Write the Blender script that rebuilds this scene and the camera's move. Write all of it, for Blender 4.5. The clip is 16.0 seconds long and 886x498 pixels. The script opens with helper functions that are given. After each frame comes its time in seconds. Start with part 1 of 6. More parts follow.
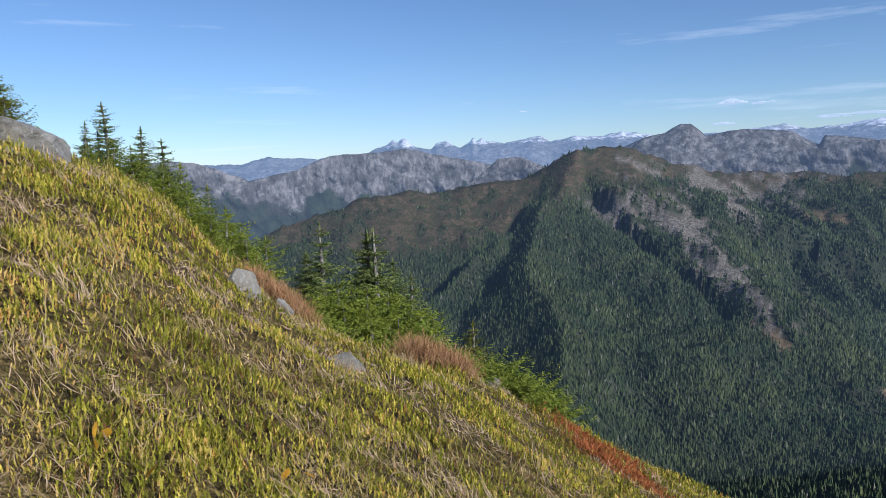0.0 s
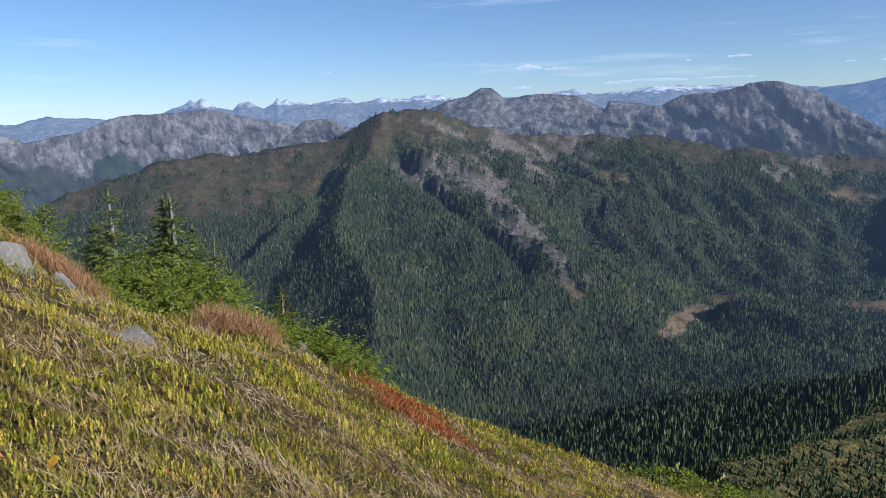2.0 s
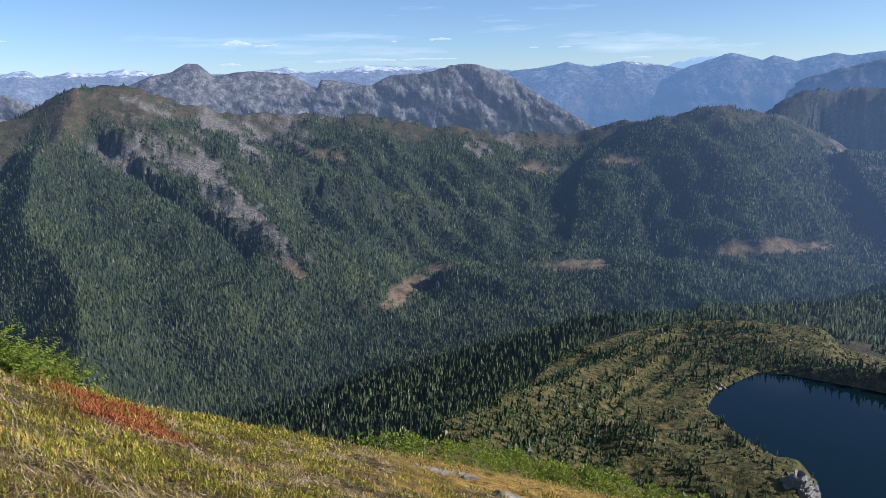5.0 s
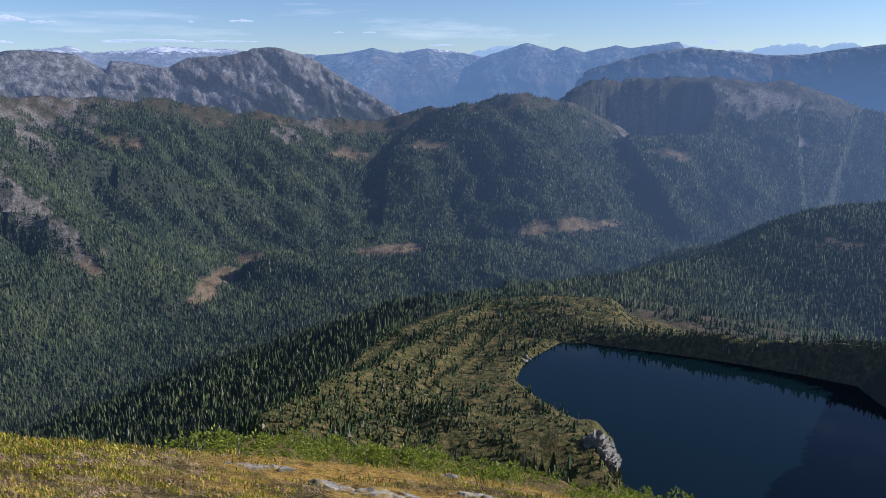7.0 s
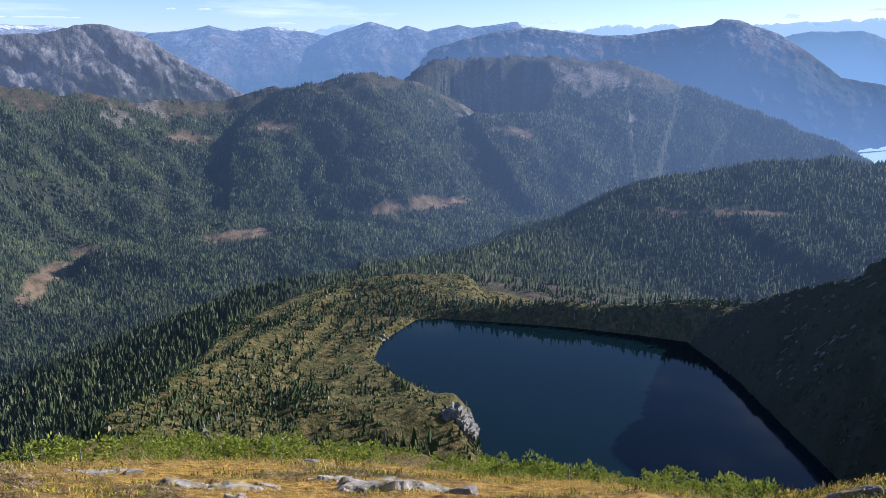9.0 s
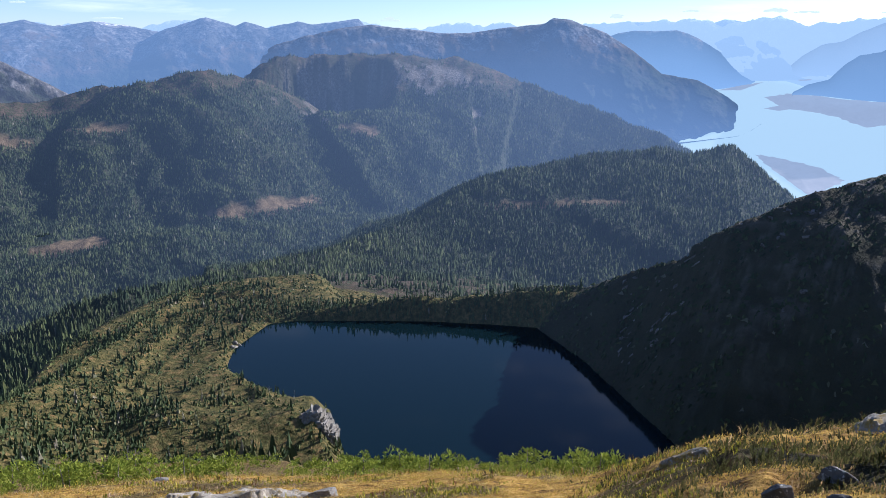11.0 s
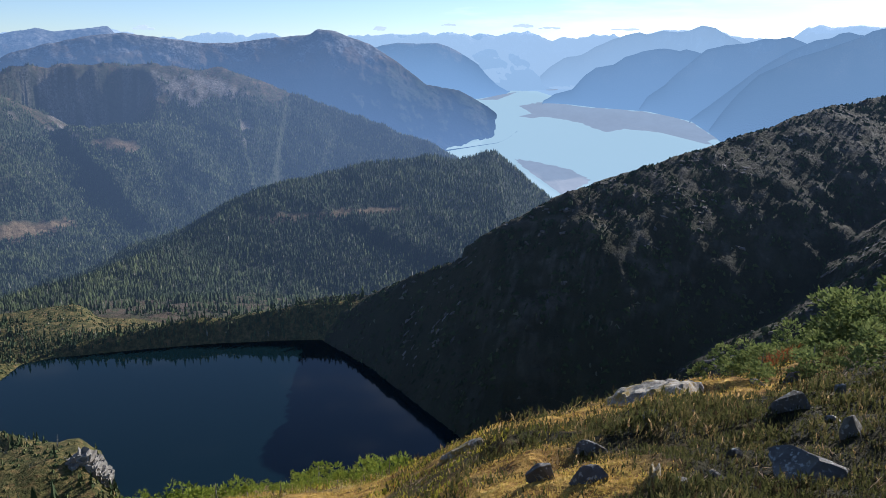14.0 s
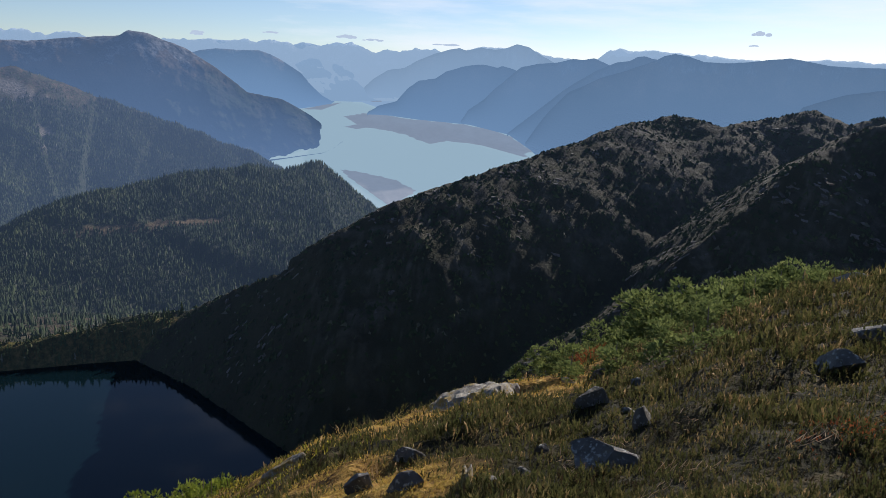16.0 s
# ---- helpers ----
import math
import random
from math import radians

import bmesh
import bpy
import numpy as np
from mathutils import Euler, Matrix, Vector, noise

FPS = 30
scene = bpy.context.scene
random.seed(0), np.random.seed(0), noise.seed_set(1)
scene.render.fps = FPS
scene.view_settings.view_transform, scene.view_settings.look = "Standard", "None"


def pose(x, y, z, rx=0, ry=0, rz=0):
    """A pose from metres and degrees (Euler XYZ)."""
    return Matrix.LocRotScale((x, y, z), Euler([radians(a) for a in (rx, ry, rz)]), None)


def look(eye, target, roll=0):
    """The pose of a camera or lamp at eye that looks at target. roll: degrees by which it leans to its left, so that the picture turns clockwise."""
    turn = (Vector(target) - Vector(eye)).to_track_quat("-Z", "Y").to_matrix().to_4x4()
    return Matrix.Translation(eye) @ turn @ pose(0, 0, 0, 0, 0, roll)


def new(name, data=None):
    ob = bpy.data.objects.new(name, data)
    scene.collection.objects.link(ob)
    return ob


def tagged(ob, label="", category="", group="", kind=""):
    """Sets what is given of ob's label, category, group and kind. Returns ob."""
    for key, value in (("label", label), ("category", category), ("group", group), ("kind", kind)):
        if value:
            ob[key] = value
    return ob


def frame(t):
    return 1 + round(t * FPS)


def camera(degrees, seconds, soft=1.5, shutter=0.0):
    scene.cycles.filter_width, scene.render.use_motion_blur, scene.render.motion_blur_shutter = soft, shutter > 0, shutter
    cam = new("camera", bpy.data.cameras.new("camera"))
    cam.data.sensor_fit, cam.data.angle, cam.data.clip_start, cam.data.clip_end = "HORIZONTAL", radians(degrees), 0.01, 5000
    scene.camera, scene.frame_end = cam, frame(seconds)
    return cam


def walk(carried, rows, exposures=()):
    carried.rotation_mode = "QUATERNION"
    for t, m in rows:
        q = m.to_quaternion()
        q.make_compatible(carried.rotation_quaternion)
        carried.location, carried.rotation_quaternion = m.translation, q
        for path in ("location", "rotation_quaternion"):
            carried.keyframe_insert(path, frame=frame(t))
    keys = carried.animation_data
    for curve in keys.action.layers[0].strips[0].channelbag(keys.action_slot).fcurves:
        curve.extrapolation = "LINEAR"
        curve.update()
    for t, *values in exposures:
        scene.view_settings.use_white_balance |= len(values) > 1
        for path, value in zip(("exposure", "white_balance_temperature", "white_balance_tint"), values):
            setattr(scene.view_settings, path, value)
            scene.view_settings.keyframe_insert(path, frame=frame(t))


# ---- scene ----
cam = camera(60.26, 16.0, soft=0.8)
EYE = 1.55
ROWS = [
    (0.0, -0.000, 0.500, 1.550, 83.804, 2.333, -0.253),
    (0.5, 0.027, 0.499, 1.550, 83.129, 2.280, -3.399),
    (1.0, 0.059, 0.497, 1.550, 82.484, 2.284, -7.083),
    (1.5, 0.090, 0.492, 1.550, 81.557, 2.233, -10.651),
    (2.0, 0.123, 0.485, 1.550, 80.467, 1.997, -14.536),
    (2.5, 0.150, 0.477, 1.550, 80.093, 1.869, -17.841),
    (3.0, 0.179, 0.467, 1.550, 79.929, 1.875, -21.349),
    (3.5, 0.206, 0.456, 1.550, 79.516, 1.893, -24.675),
    (4.0, 0.234, 0.442, 1.550, 78.903, 1.706, -28.228),
    (6.5, 0.360, 0.347, 1.550, 77.539, 0.836, -46.178),
    (7.0, 0.380, 0.325, 1.550, 77.028, 0.492, -49.589),
    (7.5, 0.397, 0.304, 1.550, 76.855, 0.527, -52.681),
    (8.0, 0.412, 0.284, 1.550, 76.346, 0.391, -55.521),
    (8.5, 0.424, 0.265, 1.550, 75.656, 0.565, -58.152),
    (9.0, 0.436, 0.244, 1.550, 75.462, 0.411, -60.897),
    (9.5, 0.447, 0.223, 1.550, 75.682, 0.277, -63.533),
    (10.0, 0.459, 0.199, 1.550, 75.592, 0.270, -66.679),
    (12.5, 0.492, 0.091, 1.550, 75.182, 0.122, -79.492),
    (13.0, 0.495, 0.068, 1.550, 75.421, 0.072, -82.178),
    (13.5, 0.498, 0.039, 1.550, 75.589, 0.026, -85.515),
    (14.0, 0.500, 0.007, 1.550, 75.967, -0.172, -89.129),
    (14.5, 0.500, -0.022, 1.550, 76.788, -0.201, -92.481),
    (15.0, 0.497, -0.053, 1.550, 77.220, -1.087, -95.832),
    (15.5, 0.493, -0.082, 1.550, 76.962, -1.628, -99.102),
    (16.0, 0.488, -0.108, 1.550, 77.015, -2.210, -101.918),
]
walk(cam, [(t, pose(x, y, z, rx, ry, rz)) for t, x, y, z, rx, ry, rz in ROWS],
     exposures=[(0.0, 0.22, 5600, 12), (3.2, 0.30, 5600, 13), (4.1, 0.46, 5600, 13), (5.6, 0.42, 5600, 15), (7.0, 0.27, 5650, 17), (8.5, 0.62, 5650, 18), (10.0, 0.80, 5650, 19), (13.5, 0.54, 5850, 14), (14.6, 0.52, 5950, 14), (16.0, 0.08, 6250, 15)])

# ---- light ----
SUN_AZ, SUN_EL = 134.0, 27.0
world = bpy.data.worlds.new("sky")
scene.world = world
world.use_nodes = True
wn = world.node_tree
sky = wn.nodes.new("ShaderNodeTexSky")
sky.sky_type, sky.sun_disc = "NISHITA", False
sky.sun_elevation, sky.sun_rotation = radians(SUN_EL), radians(SUN_AZ)
sky.altitude, sky.air_density, sky.dust_density, sky.ozone_density = 2200, 1.0, 0.8, 3.0
wn.nodes["Background"].inputs["Strength"].default_value = 0.09
# thin cirrus drawn out along the sky
spot = wn.nodes.new("ShaderNodeTexCoord")
drawn = wn.nodes.new("ShaderNodeMapping")
drawn.inputs["Rotation"].default_value = (0.05, 0.12, 0.6)
drawn.inputs["Scale"].default_value = (1.6, 3.2, 24.0)
wn.links.new(spot.outputs["Generated"], drawn.inputs["Vector"])
wisps = wn.nodes.new("ShaderNodeTexNoise")
wisps.inputs["Scale"].default_value, wisps.inputs["Detail"].default_value, wisps.inputs["Roughness"].default_value = 1.3, 7.0, 0.62
wn.links.new(drawn.outputs["Vector"], wisps.inputs["Vector"])
thin = wn.nodes.new("ShaderNodeMapRange")
thin.inputs["From Min"].default_value, thin.inputs["From Max"].default_value, thin.inputs["To Max"].default_value = 0.57, 0.85, 0.55
# the sheet thickens towards the sun
toward = wn.nodes.new("ShaderNodeVectorMath")
toward.operation = "DOT_PRODUCT"
toward.inputs[1].default_value = (math.sin(radians(SUN_AZ)), math.cos(radians(SUN_AZ)), 0)
wn.links.new(spot.outputs["Generated"], toward.inputs[0])
thicker = wn.nodes.new("ShaderNodeMapRange")
thicker.inputs["From Min"].default_value, thicker.inputs["From Max"].default_value, thicker.inputs["To Max"].default_value = 0.45, 1.0, 0.24
wn.links.new(toward.outputs["Value"], thicker.inputs["Value"])
cover = wn.nodes.new("ShaderNodeMath")
wn.links.new(wisps.outputs["Fac"], cover.inputs[0])
wn.links.new(thicker.outputs["Result"], cover.inputs[1])
wn.links.new(cover.outputs[0], thin.inputs["Value"])
veil = wn.nodes.new("ShaderNodeMix")
veil.data_type = "RGBA"
veil.inputs[7].default_value = (10.0, 10.2, 10.4, 1)
wn.links.new(thin.outputs["Result"], veil.inputs[0])
wn.links.new(sky.outputs[0], veil.inputs[6])
wn.links.new(veil.outputs[2], wn.nodes["Background"].inputs["Color"])
sun = new("sun", bpy.data.lights.new("sun", "SUN"))
sun.data.energy, sun.data.angle, sun.data.color = 5.0, radians(0.5), (1.0, 0.93, 0.82)
sa, se = radians(SUN_AZ), radians(SUN_EL)
SUN_DIR = Vector((math.sin(sa) * math.cos(se), math.cos(sa) * math.cos(se), math.sin(se)))
sun.matrix_world = look(SUN_DIR * 100, (0, 0, 0))


# ---- materials ----
class Mat:
    """A node material, written out step by step."""

    def __init__(self, name, rough=0.9, spec=0.2):
        self.m = bpy.data.materials.new(name)
        self.m.use_nodes = True
        self.t = self.m.node_tree
        self.b = self.t.nodes["Principled BSDF"]
        self.b.inputs["Roughness"].default_value = rough
        self.b.inputs["Specular IOR Level"].default_value = spec

    def node(self, kind, **vals):
        n = self.t.nodes.new(kind)
        for k, v in vals.items():
            n.inputs[k].default_value = v
        return n

    def link(self, a, b):
        self.t.links.new(a, b)

    def pos(self):
        return self.node("ShaderNodeNewGeometry").outputs["Position"]

    def noise(self, scale, detail=4.0, rough=0.55, vec=None, stretch=None):
        n = self.node("ShaderNodeTexNoise", Scale=scale, Detail=detail, Roughness=rough)
        v = vec or self.pos()
        if stretch:
            mp = self.node("ShaderNodeMapping")
            mp.inputs["Scale"].default_value = stretch
            self.link(v, mp.inputs["Vector"])
            v = mp.outputs["Vector"]
        self.link(v, n.inputs["Vector"])
        return n.outputs["Fac"]

    def attr(self, name):
        n = self.node("ShaderNodeAttribute")
        n.attribute_name = name
        return n.outputs["Fac"]

    def island(self):
        return self.node("ShaderNodeNewGeometry").outputs["Random Per Island"]

    def ramp(self, fac, stops):
        n = self.node("ShaderNodeValToRGB")
        while len(n.color_ramp.elements) < len(stops):
            n.color_ramp.elements.new(0.5)
        for e, (p, c) in zip(n.color_ramp.elements, stops):
            e.position, e.color = p, (*c, 1) if len(c) == 3 else c
        self.link(fac, n.inputs["Fac"])
        return n.outputs["Color"]

    def step(self, fac, lo, hi):
        n = self.node("ShaderNodeMapRange")
        n.inputs["From Min"].default_value, n.inputs["From Max"].default_value = lo, hi
        self.link(fac, n.inputs["Value"])
        return n.outputs["Result"]

    def math(self, op, a, b):
        n = self.node("ShaderNodeMath")
        n.operation = op
        for i, v in enumerate((a, b)):
            if isinstance(v, (int, float)):
                n.inputs[i].default_value = v
            else:
                self.link(v, n.inputs[i])
        return n.outputs[0]

    def mix(self, fac, a, b, mode="MIX"):
        n = self.node("ShaderNodeMix")
        n.data_type, n.blend_type = "RGBA", mode
        for sock, v in ((n.inputs[0], fac), (n.inputs[6], a), (n.inputs[7], b)):
            if isinstance(v, (int, float)):
                sock.default_value = v
            elif isinstance(v, tuple):
                sock.default_value = (*v, 1)
            else:
                self.link(v, sock)
        return n.outputs[2]

    def bump(self, fac, strength, distance):
        n = self.node("ShaderNodeBump", Strength=strength, Distance=distance)
        self.link(fac, n.inputs["Height"])
        self.link(n.outputs["Normal"], self.b.inputs["Normal"])

    def colour(self, c):
        if isinstance(c, tuple):
            self.b.inputs["Base Color"].default_value = (*c, 1)
        else:
            self.link(c, self.b.inputs["Base Color"])
        return self


def leafy(m, share):
    """Thin leaves: part of the light comes through them."""
    thin = m.node("ShaderNodeBsdfTranslucent")
    m.link(m.b.inputs["Base Color"].links[0].from_socket, thin.inputs["Color"])
    both = m.node("ShaderNodeMixShader")
    both.inputs[0].default_value = share
    m.link(m.b.outputs[0], both.inputs[1])
    m.link(thin.outputs[0], both.inputs[2])
    m.link(both.outputs[0], m.t.nodes["Material Output"].inputs["Surface"])
    return m.m


def mix_glow(m, air, air_colour):
    """Mixes emission into a material, standing in for haze, sky reflection and cloud light."""
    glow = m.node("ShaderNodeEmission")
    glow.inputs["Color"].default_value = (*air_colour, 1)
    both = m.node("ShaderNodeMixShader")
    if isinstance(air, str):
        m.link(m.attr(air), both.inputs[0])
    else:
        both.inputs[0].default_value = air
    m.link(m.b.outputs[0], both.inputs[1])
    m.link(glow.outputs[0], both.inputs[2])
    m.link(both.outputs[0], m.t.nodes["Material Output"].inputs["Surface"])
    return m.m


# blue of the emission that imitates haze on land and woods
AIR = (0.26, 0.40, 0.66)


def land_material(name):
    m = Mat(name, 0.95, 0.1)
    heath = m.ramp(m.noise(0.012, 6), [(0.3, (0.075, 0.052, 0.034)), (0.5, (0.110, 0.074, 0.052)), (0.7, (0.15, 0.098, 0.068))])
    heath = m.mix(m.step(m.noise(0.035, 5), 0.42, 0.62), heath, (0.048, 0.040, 0.026))
    heath = m.mix(m.step(m.noise(0.11, 9, 0.75), 0.47, 0.56), heath, (0.046, 0.052, 0.022))
    duff = m.ramp(m.noise(0.05, 5), [(0.35, (0.028, 0.034, 0.022)), (0.65, (0.050, 0.057, 0.034))])
    meadow = m.ramp(m.noise(11.0, 9, 0.8), [(0.36, (0.028, 0.020, 0.010)), (0.46, (0.085, 0.060, 0.024)), (0.54, (0.16, 0.115, 0.042)), (0.64, (0.34, 0.25, 0.11))])
    rock = m.ramp(m.noise(0.16, 9, 0.74, stretch=(1, 1, 0.5)), [(0.34, (0.060, 0.056, 0.050)), (0.5, (0.138, 0.122, 0.106)), (0.68, (0.27, 0.245, 0.22))])
    c = m.mix(m.attr("wood"), heath, duff)
    c = m.mix(m.attr("turf"), c, meadow)
    peat_and_shade = m.ramp(m.noise(4.0, 9, 0.75), [(0.38, (0.016, 0.016, 0.010)), (0.5, (0.032, 0.030, 0.014)), (0.62, (0.075, 0.058, 0.026))])
    c = m.mix(m.attr("peat_and_shade"), c, peat_and_shade)
    moss = m.ramp(m.noise(1.6, 9, 0.75), [(0.36, (0.060, 0.036, 0.014)), (0.44, (0.24, 0.13, 0.034)), (0.54, (0.48, 0.29, 0.07)), (0.68, (0.60, 0.43, 0.12))])
    c = m.mix(m.attr("moss"), c, moss)
    sward = m.ramp(m.noise(0.3, 8, 0.7), [(0.36, (0.042, 0.043, 0.016)), (0.48, (0.084, 0.081, 0.026)), (0.56, (0.145, 0.115, 0.042)), (0.68, (0.23, 0.145, 0.062))])
    c = m.mix(m.attr("sward"), c, sward)
    c = m.mix(m.attr("bog"), c, m.ramp(m.noise(0.04, 6), [(0.35, (0.085, 0.062, 0.036)), (0.6, (0.18, 0.13, 0.078))]))
    bare = m.math("MULTIPLY", m.attr("stone"), m.step(m.noise(0.10, 8, 0.7), 0.34, 0.50))
    c = m.mix(bare, c, rock)
    m.colour(c)
    relief = m.math("ADD", m.noise(0.5, 9, 0.68), m.math("MULTIPLY", m.noise(0.05, 8, 0.65), 7.0))
    relief = m.math("ADD", relief, m.math("MULTIPLY", m.noise(9.0, 5, 0.7), 0.10))
    m.bump(relief, 0.9, 1.0)
    # distance haze is put into the land as emission
    return mix_glow(m, "air", AIR)


def woods_material(name, tone=1.0, gold=0.0):
    m = Mat(name, 0.9, 0.15)
    greens = [(0.0, (0.014, 0.026, 0.013)), (0.35, (0.026, 0.042, 0.019)), (0.7, (0.042, 0.060, 0.025)), (0.95, (0.078, 0.092, 0.038)), (0.996, (0.16, 0.15, 0.125))]
    c = m.ramp(m.island(), [(p, (q[0] * tone * (1 + gold), q[1] * tone * (1 + 0.6 * gold), q[2] * tone)) for p, q in greens])
    m.colour(m.mix(0.36, c, m.mix(m.step(m.noise(0.007, 6, 0.6), 0.40, 0.66), (0.024, 0.038, 0.022), (0.095, 0.110, 0.036))))
    # the trees carry the same imitated haze as emission
    return mix_glow(m, "air", AIR)


def water_material(name, deep, rough):
    m = Mat(name, rough, 0.32)
    m.b.inputs["IOR"].default_value = 1.33
    m.colour(deep)
    m.bump(m.noise(0.6, 3), 0.012, 0.1)
    return m.m


def distance_material(name, rock_share, air, air_colour, snow=0.0, snow_line=0.0):
    """Far ranges behind everything: real rock and woods, with haze mixed in as emission."""
    m = Mat(name, 0.95, 0.05)
    woods = m.ramp(m.noise(0.02, 6), [(0.3, (0.014, 0.024, 0.014)), (0.7, (0.040, 0.050, 0.026))])
    heath = m.ramp(m.noise(0.008, 5), [(0.35, (0.075, 0.058, 0.038)), (0.65, (0.15, 0.105, 0.07))])
    rock = m.ramp(m.noise(0.035, 11, 0.74, stretch=(1, 1, 0.4)), [(0.40, (0.065, 0.064, 0.063)), (0.5, (0.14, 0.135, 0.131)), (0.58, (0.22, 0.21, 0.203))])
    sep = m.node("ShaderNodeSeparateXYZ")
    m.link(m.pos(), sep.inputs[0])
    high = m.math("ADD", m.step(sep.outputs["Z"], -230, 110), m.math("MULTIPLY", m.math("SUBTRACT", m.noise(0.006, 6), 0.5), 1.6))
    c = m.mix(m.step(high, 0.25, 0.6), woods, heath)
    c = m.mix(m.step(m.math("ADD", high, m.math("SUBTRACT", m.noise(0.01, 5), 0.5)), 1.0 - rock_share, 1.12 - rock_share), c, rock)
    if snow:
        white = m.math("ADD", m.step(sep.outputs["Z"], snow_line, snow_line + 40), m.math("MULTIPLY", m.math("SUBTRACT", m.noise(0.03, 5), 0.5), 2.0))
        c = m.mix(m.math("MULTIPLY", m.step(white, 0.55, 0.75), snow), c, (0.8, 0.8, 0.82))
    c = m.mix(m.math("MULTIPLY", m.step(m.noise(0.010, 10, 0.70, stretch=(1, 1, 0.9)), 0.50, 0.55), 0.62), c, (0.045, 0.043, 0.034))
    m.colour(c)
    m.bump(m.noise(0.007, 9, 0.56, stretch=(1, 1, 0.8)), 0.8, 75.0)
    return mix_glow(m, air, air_colour)


# ---- shaping tools ----
def lattice(ix, iy, seed):
    h = (ix.astype(np.int64) * 374761393 + iy.astype(np.int64) * 668265263 + seed * 974711) & 0xFFFFFFFF
    h = ((h ^ (h >> 13)) * 1274126177) & 0xFFFFFFFF
    return ((h ^ (h >> 16)) & 0xFFFF) / 65535.0


def value_noise(x, y, seed):
    ix, iy = np.floor(x), np.floor(y)
    u, v = x - ix, y - iy
    u, v = u * u * u * (u * (6 * u - 15) + 10), v * v * v * (v * (6 * v - 15) + 10)
    a, b = lattice(ix, iy, seed), lattice(ix + 1, iy, seed)
    c, d = lattice(ix, iy + 1, seed), lattice(ix + 1, iy + 1, seed)
    return (a + (b - a) * u) * (1 - v) + (c + (d - c) * u) * v


def fbm(x, y, octaves=5, seed=0, gain=0.5, ridged=False):
    total, amp, norm = 0, 1.0, 0
    for k in range(octaves):
        n = value_noise(x * 2 ** k + 17.3 * k, y * 2 ** k - 9.1 * k, seed + k) * 2 - 1
        total = total + amp * (1 - 2 * np.abs(n) if ridged else n)
        norm, amp = norm + amp, amp * gain
    return total / norm


def smooth(v, lo, hi):
    v = np.clip((v - lo) / (hi - lo), 0, 1)
    return v * v * (3 - 2 * v)


def place(az, el, d):
    """Points by bearing and elevation in degrees, seen from the eye, at a level distance."""
    a = np.radians(az)
    return d * np.sin(a), d * np.cos(a), EYE + d * np.tan(np.radians(el))


def sheet(name, X, Y, Z, material, wrap=False, smooth_shade=True):
    """A grid of points as one mesh."""
    rows, cols = X.shape
    co = np.stack([X, Y, Z], -1).reshape(-1, 3)
    i, j = np.meshgrid(np.arange(rows - 1), np.arange(cols if wrap else cols - 1), indexing="ij")
    k = (j + 1) % cols
    quads = np.stack([i * cols + j, i * cols + k, (i + 1) * cols + k, (i + 1) * cols + j], -1).reshape(-1, 4)
    return solid(name, co, quads, material, smooth_shade)


def solid(name, co, faces, material, smooth_shade=False):
    """A mesh from an array of corners and an array of faces of one size."""
    me = bpy.data.meshes.new(name)
    co, faces = np.asarray(co, np.float32), np.asarray(faces, np.int32)
    n, k = faces.shape
    me.vertices.add(len(co))
    me.vertices.foreach_set("co", co.ravel())
    me.loops.add(n * k)
    me.loops.foreach_set("vertex_index", faces.ravel())
    me.polygons.add(n)
    me.polygons.foreach_set("loop_start", np.arange(0, n * k, k, dtype=np.int32))
    me.polygons.foreach_set("loop_total", np.full(n, k, np.int32))
    me.polygons.foreach_set("use_smooth", np.full(n, smooth_shade))
    me.update(calc_edges=True)
    me.validate()
    me.materials.append(material)
    return new(name, me)


def weight(ob, name, values):
    at = ob.data.attributes.new(name, "FLOAT", "POINT")
    at.data.foreach_set("value", np.asarray(values, np.float32).ravel())


def part(name, bm, material, parent, label=""):
    """Links a bmesh as one mesh object under a thing or under a part."""
    me = bpy.data.meshes.new(name)
    bm.to_mesh(me)
    bm.free()
    me.materials.append(material)
    ob = new(name, me)
    ob.parent = parent
    if label:
        tagged(ob, label)
    return ob


# ---- the land: crest lines as (bearing, elevation, distance) ----
BROW = [(-180, 2, 16), (-130, 10, 14), (-90, 12, 13), (-55, 8, 13), (-29.52, 3.31, 14), (-25.69, 1.94, 14), (-19.5, -1.42, 15), (-14.87, -7.4, 13), (-8.2, -13.08, 9.5), (2.85, -16.94, 12), (8.8, -20, 17), (19.09, -23.62, 24), (24.51, -25.25, 24), (27.95, -26.24, 26), (33.49, -27.37, 24), (36.34, -27.99, 34), (50.06, -29.82, 40), (63.78, -31.36, 40), (81.97, -31.25, 30), (83.51, -31.29, 20), (92.15, -27.86, 16), (101.01, -25.76, 16), (108.4, -22.87, 17), (110.48, -22.96, 19), (118.43, -19.51, 22), (123.86, -15.62, 26), (127.8, -13.87, 30), (133.32, -11.85, 34), (150, -8, 34)]
MAIN = [(-12.65, -4.33, 2300), (-5.91, -2.08, 2350), (0.86, -1.65, 2400), (7.61, -1.08, 2400), (9.71, 0.54, 2450), (12.56, 1.23, 2500), (16.49, -0.24, 2600), (21.03, -1.09, 2700), (29.47, -1.6, 2750), (39.63, -3.08, 2850), (44.97, -3.33, 2950), (48.88, -2.32, 2950), (50.24, -2.25, 2850), (55.21, -1.43, 2850), (57.88, -1.68, 2900), (60.95, -2.9, 2930), (66.66, -6.45, 2990)]
NOSE = [(10.53, 0.79, 2450), (9.44, -2.27, 2250), (7.7, -5.56, 1950), (6.95, -9.75, 1650), (8.09, -14.75, 1400), (10.09, -19.59, 1180)]
